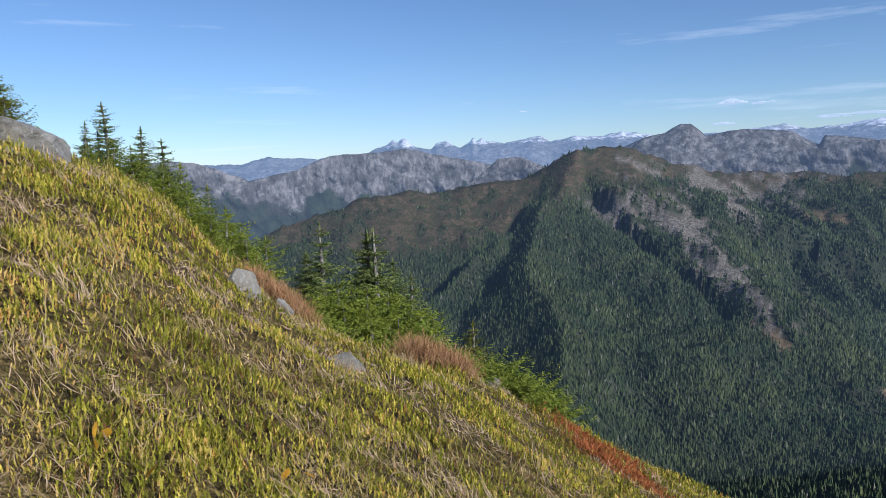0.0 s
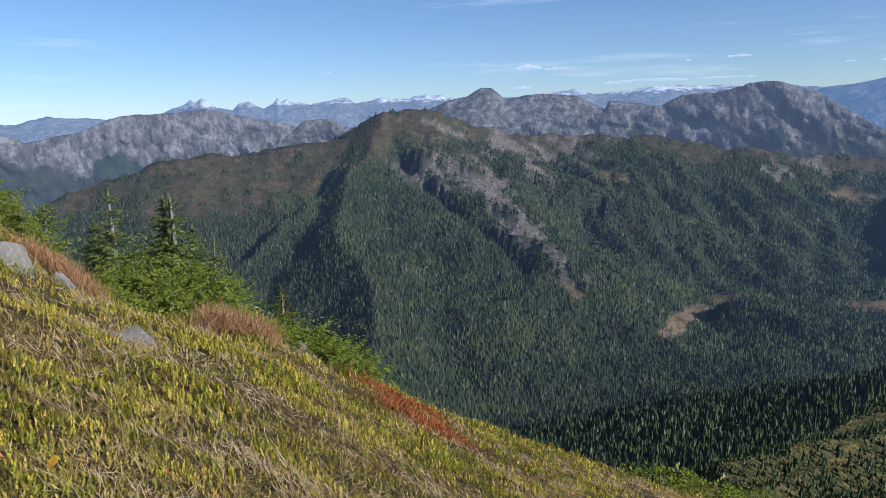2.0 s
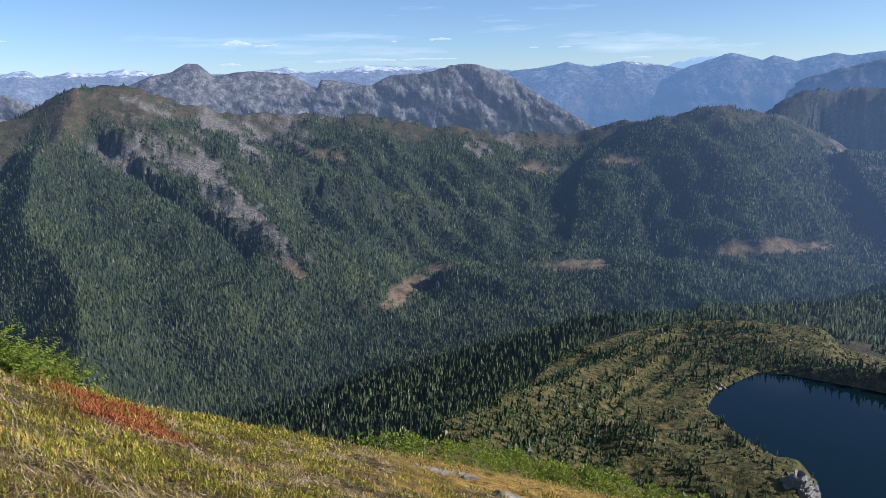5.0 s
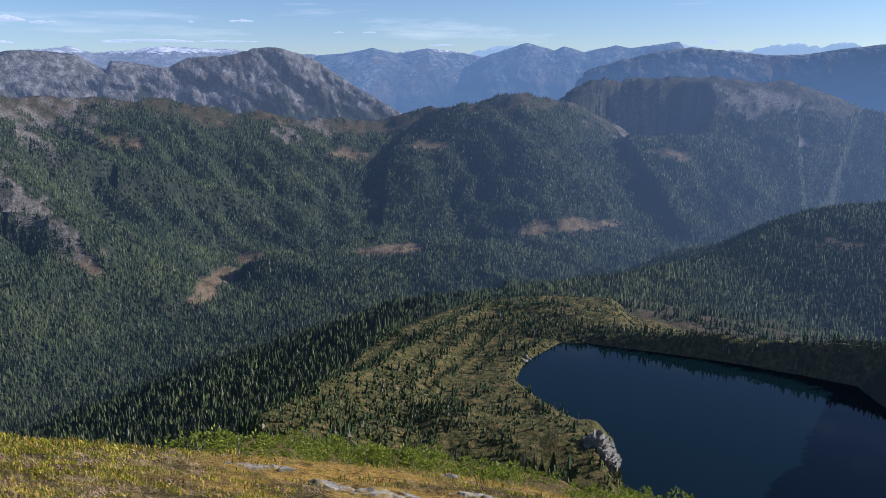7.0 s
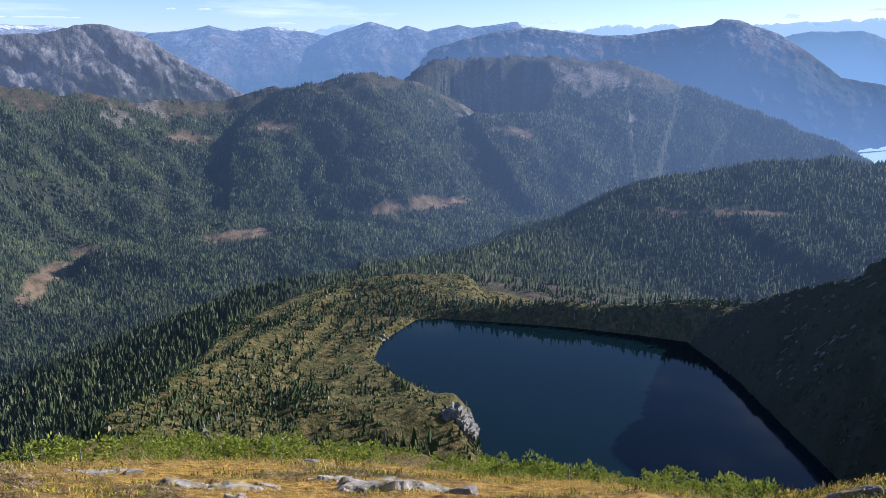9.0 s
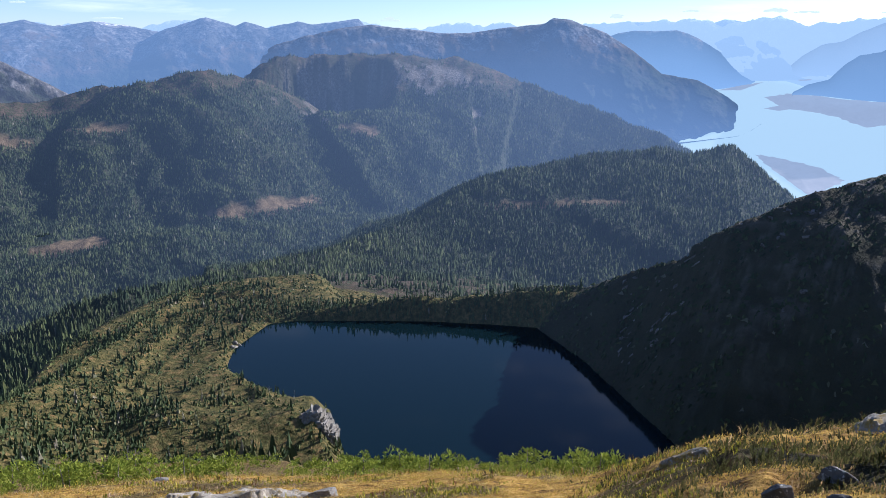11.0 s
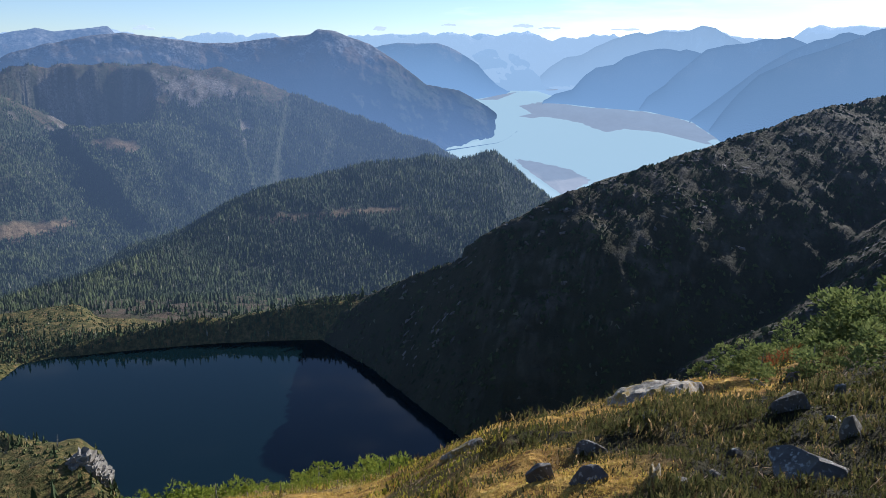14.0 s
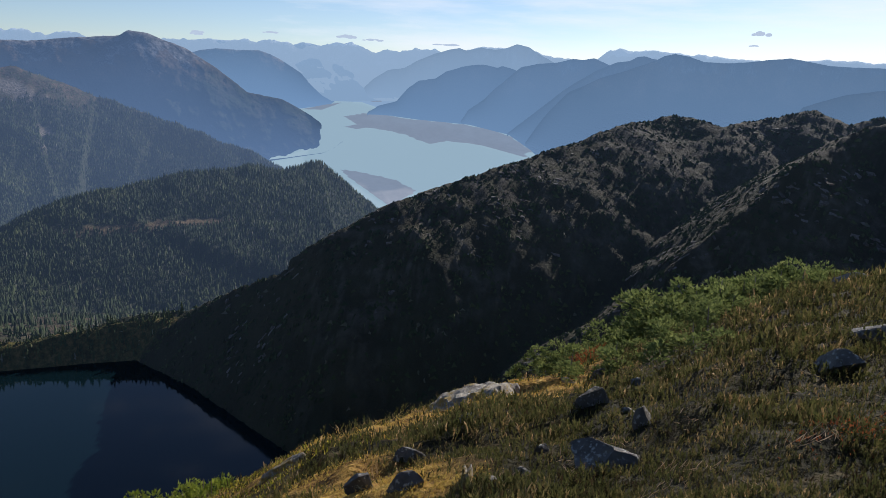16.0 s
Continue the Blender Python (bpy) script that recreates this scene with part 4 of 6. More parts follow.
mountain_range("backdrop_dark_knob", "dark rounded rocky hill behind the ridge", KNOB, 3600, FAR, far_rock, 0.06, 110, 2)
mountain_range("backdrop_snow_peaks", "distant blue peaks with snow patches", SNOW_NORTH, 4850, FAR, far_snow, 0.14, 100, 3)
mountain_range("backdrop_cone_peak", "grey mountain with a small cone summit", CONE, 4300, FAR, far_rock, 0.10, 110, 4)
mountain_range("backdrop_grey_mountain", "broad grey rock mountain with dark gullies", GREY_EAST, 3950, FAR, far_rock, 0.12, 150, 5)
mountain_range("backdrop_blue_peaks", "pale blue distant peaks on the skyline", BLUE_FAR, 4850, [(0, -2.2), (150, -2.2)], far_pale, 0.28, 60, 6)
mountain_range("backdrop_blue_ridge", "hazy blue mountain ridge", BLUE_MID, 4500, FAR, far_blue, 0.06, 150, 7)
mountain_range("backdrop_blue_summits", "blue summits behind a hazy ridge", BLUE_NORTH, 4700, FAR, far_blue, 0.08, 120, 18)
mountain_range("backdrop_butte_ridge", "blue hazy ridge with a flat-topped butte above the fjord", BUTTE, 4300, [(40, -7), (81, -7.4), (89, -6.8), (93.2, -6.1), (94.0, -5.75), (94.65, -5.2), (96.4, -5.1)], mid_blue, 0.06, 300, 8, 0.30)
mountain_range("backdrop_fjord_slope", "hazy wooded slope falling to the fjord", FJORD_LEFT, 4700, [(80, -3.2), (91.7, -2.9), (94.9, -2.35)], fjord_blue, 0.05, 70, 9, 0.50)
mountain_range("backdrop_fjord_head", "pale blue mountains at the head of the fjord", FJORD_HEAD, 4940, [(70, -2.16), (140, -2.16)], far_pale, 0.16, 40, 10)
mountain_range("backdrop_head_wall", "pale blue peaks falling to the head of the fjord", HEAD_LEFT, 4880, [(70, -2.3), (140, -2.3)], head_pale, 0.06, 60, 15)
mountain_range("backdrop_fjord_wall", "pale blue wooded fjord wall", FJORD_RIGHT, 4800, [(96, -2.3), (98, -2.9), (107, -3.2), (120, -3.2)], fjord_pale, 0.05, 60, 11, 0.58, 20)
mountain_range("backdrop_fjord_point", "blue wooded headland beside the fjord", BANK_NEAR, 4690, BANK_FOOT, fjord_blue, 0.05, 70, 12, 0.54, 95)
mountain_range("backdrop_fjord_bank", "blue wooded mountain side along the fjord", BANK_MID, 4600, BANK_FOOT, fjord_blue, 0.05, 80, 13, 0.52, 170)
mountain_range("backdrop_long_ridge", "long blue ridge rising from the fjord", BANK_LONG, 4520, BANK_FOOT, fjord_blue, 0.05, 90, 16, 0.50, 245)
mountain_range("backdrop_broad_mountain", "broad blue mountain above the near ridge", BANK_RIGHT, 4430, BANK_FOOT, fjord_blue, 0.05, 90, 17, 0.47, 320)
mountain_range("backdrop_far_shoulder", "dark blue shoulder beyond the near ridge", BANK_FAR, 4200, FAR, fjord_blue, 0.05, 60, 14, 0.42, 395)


def build_fjord():
    el, a = np.meshgrid(np.linspace(-11.5, -2.1, 40), np.arange(86, 122, 0.5), indexing="ij")
    X, Y, Z = place(a, el, fjord_distance(el) + 6)
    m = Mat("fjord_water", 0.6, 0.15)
    # the sky's silver reflection is put into the base colour and an emission
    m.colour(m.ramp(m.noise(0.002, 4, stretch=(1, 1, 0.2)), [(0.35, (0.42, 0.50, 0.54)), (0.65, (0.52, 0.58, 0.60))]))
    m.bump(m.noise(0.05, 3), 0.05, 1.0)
    tagged(sheet("fjord_water", X, Y, Z, mix_glow(m, 0.8, (0.34, 0.49, 0.57))), "pale silver blue fjord arm between mountains", "fjord", kind="structure")


def mud_flat(outline, seed):
    """A bare tidal flat: an uneven low island lying in the water."""
    mid_a, mid_e = sum(p[0] for p in outline) / len(outline), sum(p[1] for p in outline) / len(outline)
    bm = bmesh.new()
    ring = []
    n = len(outline)
    for k in range(n):
        (a0, e0), (a1, e1) = outline[k], outline[(k + 1) % n]
        for s in range(8):
            a, e = a0 + (a1 - a0) * s / 8, e0 + (e1 - e0) * s / 8
            wob = 0.12 * noise.noise(Vector((a * 2.1, e * 6, seed)))
            a, e = mid_a + (a - mid_a) * (1 + wob), mid_e + (e - mid_e) * (1 + wob)
            x, y, z = place(a, e, float(fjord_distance(e)))
            ring.append(bm.verts.new((x, y, z + 1.5)))
    x, y, z = place(mid_a, mid_e, float(fjord_distance(mid_e)))
    hub = bm.verts.new((x, y, z + 3))
    for k in range(len(ring)):
        bm.faces.new((ring[k - 1], ring[k], hub))
    bmesh.ops.recalc_face_normals(bm, faces=bm.faces)
    tagged(part("mud_flat", bm, MUD, None), "grey brown tidal mud flat in the fjord", "mud flat", "mud flats in the fjord")


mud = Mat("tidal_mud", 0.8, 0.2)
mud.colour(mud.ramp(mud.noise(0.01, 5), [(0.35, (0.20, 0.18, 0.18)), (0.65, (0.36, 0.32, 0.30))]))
# haze over the flats is mixed in as emission
MUD = mix_glow(mud, 0.58, (0.33, 0.42, 0.54))
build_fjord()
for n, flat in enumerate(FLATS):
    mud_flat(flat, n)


def pond(az, el, wide):
    """A small dark pond among the bogs of the valley floor."""
    d = np.linspace(1300, 2700, 1400)
    x, y, z = place(az, el, d)
    g, _ = height(x, y)
    k = int(np.argmax(g >= z))
    x, y, z = float(x[k]), float(y[k]), float(g[k]) + 2.0
    bm = bmesh.new()
    ring = []
    for k in range(28):
        t = 2 * math.pi * k / 28
        q = 1 + 0.35 * noise.noise(Vector((math.cos(t) * 1.5, math.sin(t) * 1.5, 4.0)))
        ring.append(bm.verts.new((x + wide * q * math.cos(t), y + wide * 1.2 * q * math.sin(t), z)))
    bm.faces.new(ring)
    tagged(part("pond_water", bm, bpy.data.materials["lake_water"], None), "small dark pond among brown bogs", "pond", kind="structure")


pond(43.6, -12.05, 24)

# ---- near hillside: rocks, trees, scrub and heather ----
BOULDERS = [(-27.36, 2.06, 6.36, 2.63, 0), (-14.07, -8.69, 2.54, 2.2, 0), (-11.59, -10.21, 1.53, 1.19, 0), (-7.45, -14.79, 3.39, 1.78, 0), (3.38, -16.75, 1.1, 1.44, 0), (40.63, -29.97, 4.03, 1.44, 2), (44.03, -30.72, 4.66, 1.27, 2), (46.69, -30.98, 2.54, 0.59, 2), (34.52, -28.07, 4.24, 0.85, 2), (56.17, -31.74, 9.32, 2.29, 2), (51.97, -31.03, 4.24, 1.53, 2), (59.97, -31.99, 4.66, 1.86, 2), (62.36, -32.39, 2.54, 1.1, 0), (36.85, -28.47, 1.69, 0.42, 0), (49.98, -29.62, 1.27, 0.34, 0), (44.17, -31.49, 2.54, 0.59, 2), (70.81, -30.98, 1.44, 0.68, 0), (47.27, -28.92, 1.44, 0.34, 2), (90.54, -28.95, 3.81, 1.1, 2), (96.73, -30.67, 2.63, 1.95, 1), (100.27, -30.42, 3.14, 1.69, 1), (100.51, -28.55, 2.8, 1.44, 1), (104.64, -25.63, 1.95, 1.02, 0), (114.63, -21.71, 1.44, 1.02, 1), (117.09, -22.18, 0.76, 1.27, 1), (112.48, -22.32, 1.27, 0.59, 0), (116.62, -23.83, 1.1, 0.51, 0), (110.42, -27.34, 1.27, 0.85, 1), (104.9, -29.9, 1.27, 1.69, 2), (115.08, -28.05, 5.93, 2.8, 1), (114.01, -23.55, 2.88, 1.69, 1), (117.56, -24.61, 1.53, 1.95, 1), (106.92, -29.84, 1.95, 0.76, 0), (109.26, -28.94, 1.27, 0.68, 0), (129.86, -18.61, 3.22, 2.03, 1), (109.24, -29.12, 1.27, 0.85, 0), (130.82, -12.63, 2.54, 0.93, 0), (132.65, -15.7, 4.66, 1.02, 1)]
TREES = [(-22.7, 5.35, 21, 0.28, 0), (-23.24, 3.47, 21.5, 0.22, 0), (-20.71, 3.65, 23, 0.28, 0), (-19.3, 2.8, 22, 0.36, 0), (-18.37, 1.12, 23, 0.3, 1), (-24.14, 4.08, 20, 0.25, 0), (-17.7, -0.11, 24, 0.35, 1), (-16.37, -0.45, 26, 0.24, 0), (-15.39, -2.12, 25, 0.45, 1), (-14.22, -3.66, 26, 0.5, 1), (-13.07, -4.43, 27, 0.5, 1), (-8.92, -3.7, 34, 0.3, 0), (-10.07, -5.65, 36, 0.2, 2), (-6.03, -4.31, 37, 0.22, 2), (-5.27, -4.3, 36, 0.26, 0), (-4.03, -6.6, 37, 0.2, 2), (-2.89, -7.72, 35, 0.26, 0), (-7.9, -7.87, 32, 0.7, 1), (-6.04, -8.61, 31, 0.75, 1), (-4.15, -9.01, 33, 0.7, 1), (-1.97, -10.09, 34, 0.5, 1), (-0.89, -10.98, 36, 0.5, 1), (-7.58, -9.57, 30, 0.8, 1), (-5.48, -10.12, 29, 0.8, 1), (-9.23, -9.05, 31, 0.7, 1), (-3.82, -11.05, 30, 0.8, 1), (1.85, -11.38, 44, 0.26, 3), (2.88, -13.84, 40, 0.5, 3), (0.32, -15.09, 15, 1.6, 1), (2.47, -15.7, 16, 1.6, 1), (4.58, -17.26, 16, 1.6, 1), (6.47, -18.89, 15, 1.6, 1), (7.74, -19.81, 15.5, 1.6, 1), (3.29, -16.74, 14, 1.8, 1), (-1.39, -14.52, 14, 1.6, 1), (1.37, -15.95, 13.5, 1.8, 1), (4.55, -18.07, 14, 1.8, 1), (5.8, -19.41, 13.5, 1.8, 1), (-3.12, -14.43, 14, 1.4, 1), (-8.91, -10.74, 20, 1.2, 1), (-10.3, -9.39, 22, 1, 1), (18.93, -23.04, 26, 0.3, 3), (-9.72, -10.18, 17, 0.6, 1), (-28.89, 7.4, 17, 0.4, 1), (-28.17, 5.81, 16, 0.6, 3), (-29.23, 5.8, 15, 0.7, 3), (-23.77, 2.64, 18.8, 0.4, 1), (-22.41, 2.8, 19.8, 0.35, 1), (-21.28, 2.39, 19.8, 0.4, 1), (-20.34, 1.77, 20.8, 0.4, 1), (-19.36, 1.03, 20.8, 0.4, 1), (-18.96, 0.35, 20.8, 0.4, 1), (-17.95, -0.5, 21.8, 0.45, 1), (-17.26, -1.53, 22.8, 0.4, 1), (-16.52, -1.98, 22.8, 0.44, 1), (-15.57, -2.52, 23.8, 0.44, 1), (-14.1, -4.16, 23.8, 0.44, 1)]
SCRUB = [(33.37, -26.79, 46, 0.9, 1), (35.57, -26.46, 50, 0.9, 1), (37.78, -26.48, 52, 0.9, 1), (40.02, -26.35, 55, 0.8, 1), (42.72, -26.85, 50, 0.9, 1), (44.99, -27.35, 48, 1, 1), (46.83, -27.81, 46, 1, 1), (49.15, -27.65, 50, 0.9, 1), (51.46, -28.25, 44, 1, 1), (41.77, -27.58, 42, 1, 1), (38.17, -27.31, 42, 1, 1), (54.71, -28.78, 42, 1, 1), (39.15, -25.81, 60, 0.7, 1), (43.65, -26.3, 60, 0.7, 1), (59.75, -30.07, 40, 1, 1), (62.57, -29.69, 44, 1, 1), (65.4, -29.52, 48, 0.9, 1), (68.69, -29.28, 50, 0.9, 1), (71.04, -29.55, 46, 1, 1), (73.38, -29.85, 44, 1, 1), (75.94, -30.1, 42, 1, 1), (78.47, -30.21, 40, 1, 1), (80.51, -30.25, 38, 1, 1), (82.53, -30.33, 36, 1, 1), (67.28, -30.47, 38, 1, 1), (70.11, -30.63, 36, 1, 1), (63.49, -30.73, 34, 1, 1), (52.05, -29.02, 44, 1, 1), (49.06, -28.07, 48, 1, 1), (46.12, -27.64, 48, 1, 1), (122.03, -19.47, 17, 0.8, 0), (115.9, -20.74, 16, 0.8, 0), (112.42, -21.61, 16, 0.7, 0), (119.46, -18.89, 20, 0.9, 0), (121.15, -20.94, 13, 0.7, 0), (110.82, -22.05, 17, 0.7, 0), (121.22, -14.59, 30, 0.9, 0), (122.51, -13.82, 31, 1, 0), (123.99, -13.31, 31, 1, 0), (125.71, -13.4, 30, 1, 0), (127.25, -12.47, 32, 1, 0), (128.63, -12, 32, 1, 0), (130.03, -11.99, 32, 0.9, 0), (120.03, -16.56, 29, 0.9, 0), (118.11, -17.82, 28, 1, 0), (116.11, -18.87, 27, 0.9, 0), (114.47, -19.67, 27, 0.9, 0), (121.92, -15.51, 28, 1, 0), (124.93, -14.69, 28, 1, 0), (122.02, -19.71, 19, 0.7, 0), (123.57, -17.68, 22, 0.8, 0), (112.84, -20.87, 26, 0.8, 0)]
CLOUDS = [(20.74, 3.55, 1.08, 0.413), (22.47, 3.36, 0.57, 0.175), (23.4, 3.45, 0.4425, 0.175), (6.29, 3.74, 0.3825, 0.175), (20.72, 3.65, 1.08, 0.476), (22.77, 3.43, 1.2675, 0.21), (32.01, 3.57, 0.4425, 0.175), (35.42, 3.66, 1.08, 0.294), (20.44, 2.13, 1.2675, 0.294), (26.65, 2.21, 1.905, 0.294), (30.77, 2.27, 2.2275, 0.294), (20.81, 3.53, 1.59, 0.476), (42.14, 2.9, 0.51, 0.175), (44.36, 2.89, 0.765, 0.238), (29.08, 2.33, 3.81, 0.238), (34.26, 2.28, 2.8575, 0.238), (49.51, 1.96, 1.905, 0.21), (68.5, 2.01, 0.765, 0.238), (68.45, 1.88, 0.9525, 0.294), (84.58, 2.1, 0.825, 0.294), (84.45, 1.98, 0.825, 0.413), (89.59, 2.31, 0.825, 0.238), (94.75, 2.24, 1.2675, 0.476), (96.77, 2.09, 1.2675, 0.294), (102.09, 1.98, 1.905, 0.238), (123.56, 3.31, 0.9525, 0.476), (123.36, 2.57, 0.6375, 0.175)]
LEAVES = [(-21.91, -18.5, 0.06), (-21.43, -18.8, 0.05), (-22.05, -19.3, 0.04), (-9.6, -23.26, 0.06), (-17.19, -22.48, 0.05), (-28.36, -9.37, 0.05), (-30.41, -10.19, 0.06), (-29.35, -12.2, 0.05), (-31.4, -18.83, 0.06), (-18.9, -21.84, 0.06), (-11, -22.84, 0.06)]


def ground_at(x, y):
    z, _ = height(np.array([float(x)]), np.array([float(y)]))
    return float(z[0])


def from_arm(az, el, d):
    """A place by bearing, elevation and distance from the camera at arm's length."""
    x, y, z = place(az, el, d)
    return x + ARM * math.sin(radians(az)), y + ARM * math.cos(radians(az)), z


def meet_ground(az, el, lo=2.0, hi=70.0):
    """Where the line of sight at a bearing and elevation comes down on the hillside."""
    d = np.linspace(lo, hi, 1400)
    x, y, z = from_arm(az, el, d)
    g, _ = height(x, y)
    hit = np.nonzero(g >= z)[0]
    k = int(hit[0]) if len(hit) else int(np.argmin(z - g))
    return float(x[k]), float(y[k]), float(g[k]), float(d[k])


def stone_material(name, dark, light, moss):
    m = Mat(name, 0.85, 0.3)
    c = m.ramp(m.noise(3.0, 8, 0.65), [(0.3, dark), (0.55, tuple((a + b) / 2 for a, b in zip(dark, light))), (0.72, light)])
    c = m.mix(m.step(m.noise(22.0, 4), 0.56, 0.66), c, (0.34, 0.34, 0.31))
    c = m.mix(m.math("MULTIPLY", m.step(m.noise(2.6, 7, 0.65), 0.52, 0.60), moss), c, (0.24, 0.17, 0.045))
    m.colour(c)
    m.bump(m.noise(9.0, 8, 0.7), 0.7, 0.05)
    return m.m


STONES = [stone_material("lichened_granite", (0.13, 0.12, 0.105), (0.33, 0.31, 0.275), 0.2),
          stone_material("dark_granite", (0.055, 0.051, 0.046), (0.18, 0.17, 0.155), 0.15),
          stone_material("mossy_granite", (0.085, 0.072, 0.055), (0.50, 0.45, 0.36), 0.95)]
STONE_WORDS = ["grey lichen-spotted granite boulder half sunk in heather", "dark angular granite boulder on the heather slope", "pale granite slab with yellow moss in the heather"]


def boulder(az, el, wide, high, kind, seed, far=70.0):
    """A weathered block: a box cut by slanting planes, roughened and sunk in the ground."""
    kind = int(kind)
    x, y, z, d = meet_ground(az, el, hi=far)
    w, h = d * math.tan(radians(wide)), d * math.tan(radians(high))
    rng = random.Random(seed)
    bm = bmesh.new()
    bmesh.ops.create_icosphere(bm, subdivisions=4, radius=1.0)
    cuts = [(Vector((rng.uniform(-1, 1), rng.uniform(-1, 1), rng.uniform(-0.2, 0.9))).normalized(), rng.uniform(0.30, 0.60)) for _ in range(8)]
    cuts.append((Vector((rng.uniform(-.3, .3), rng.uniform(-.3, .3), 1)).normalized(), 0.55))
    off = Vector((rng.uniform(0, 50), rng.uniform(0, 50), 0))
    for v in bm.verts:
        p = v.co.copy()
        for n, c in cuts:
            over = p.dot(n) - c
            if over > 0:
                p -= n * over
        p *= 1 + 0.05 * noise.fractal(p * 2.6 + off, 0.8, 2.0, 4) + 0.03 * noise.noise(p * 8 + off)
        v.co = p
    lo = [min(v.co[k] for v in bm.verts) for k in range(3)]
    hi = [max(v.co[k] for v in bm.verts) for k in range(3)]
    turn = Matrix.Rotation(-radians(az), 3, "Z")
    deep = w * rng.uniform(0.55, 0.8)
    tall = max(h * 1.25, 0.16 * w)
    for v in bm.verts:
        q = Vector([(v.co[k] - lo[k]) / (hi[k] - lo[k]) - 0.5 for k in range(3)])
        v.co = turn @ Vector((q.x * w, q.y * deep, (q.z + 0.5) * tall - 0.34 * tall))
    # it lies with the slope
    run = max(w * 0.5, 0.3)
    gx, gy = (ground_at(x + run, y) - ground_at(x - run, y)) / (2 * run), (ground_at(x, y + run) - ground_at(x, y - run)) / (2 * run)
    for v in bm.verts:
        v.co.z += 0.5 * (gx * v.co.x + gy * v.co.y)
    bmesh.ops.translate(bm, verts=bm.verts, vec=(x, y, z))
    ob = part("boulder", bm, STONES[kind], None)
    tagged(ob, STONE_WORDS[kind], "rock", "rocks on the hillside")




def outcrop(az, el, wide, high, seed, lift=None):
    """Bedrock breaking through the turf: plates with cracks and a worn front edge."""
    x, y, z, d = meet_ground(az, el)
    w, h = d * math.tan(radians(wide)), d * math.tan(radians(high))
    deep = max(2.2 * h, 0.55 * w)
    u, v = np.meshgrid(np.linspace(-1, 1, 46), np.linspace(-1, 1, 30), indexing="ij")
    c, t = math.cos(radians(az)), math.sin(radians(az))
    gx, gy = x + u * w * 0.55 * c + v * deep * 0.55 * t, y - u * w * 0.55 * t + v * deep * 0.55 * c
    ground, _ = height(gx, gy)
    edge = np.hypot(u, v) + 0.45 * fbm(u * 1.6 + seed, v * 1.6, 4, seed, 0.6)
    body = 1 - smooth(edge, 0.62, 0.92)
    # plates stand at different heights, with cracks between
    plate = value_noise(u * 2.2 + 0.5 * fbm(u * 3, v * 3, 3, seed + 4) + seed, v * 1.8, seed + 1)
    crack = np.abs(fbm(u * 1.7 + seed, v * 2.6, 3, seed + 2))
    lift = lift or min(max(0.10 * w, 0.14), 0.42)
    rise = lift * (0.6 + 0.5 * plate) * body - 0.25 * lift * (1 - smooth(crack, 0.0, 0.05)) + 0.10 * lift * fbm(u * 9, v * 9, 4, seed + 3, 0.6)
    ob = sheet("rock_slab", gx, gy, np.where(body > 0.02, ground + rise - 0.03, ground - 0.15), STONES[2], False, False)
    tagged(ob, STONE_WORDS[2], "rock", "rocks on the hillside")


for n, row in enumerate(BOULDERS):
    if row[4] == 2:
        outcrop(*row[:4], 100 + n)
    else:
        boulder(*row, 100 + n)
outcrop(104.75, -24.15, 7.6, 3.6, 163, 0.34)


def needle_material(name, a, b, c):
    m = Mat(name, 0.85, 0.05)
    m.colour(m.mix(0.35, m.ramp(m.island(), [(0.0, a), (0.5, b), (1.0, c)]), m.ramp(m.noise(2.0, 3), [(0.35, a), (0.65, c)])))
    return leafy(m, 0.38)


NEEDLES = {0: needle_material("hemlock_needles", (0.075, 0.105, 0.034), (0.16, 0.20, 0.062), (0.28, 0.31, 0.105)),
           1: needle_material("young_hemlock_needles", (0.095, 0.135, 0.018), (0.19, 0.24, 0.032), (0.32, 0.35, 0.060)),
           3: needle_material("yellowing_needles", (0.070, 0.085, 0.014), (0.13, 0.13, 0.026), (0.20, 0.18, 0.045))}
NEEDLES[2] = NEEDLES[0]
bark = Mat("weathered_bark", 0.9, 0.1)
bark.colour(bark.ramp(bark.noise(14, 6, stretch=(1, 1, 0.2)), [(0.3, (0.10, 0.085, 0.07)), (0.7, (0.34, 0.31, 0.28))]))
BARK = bark.m


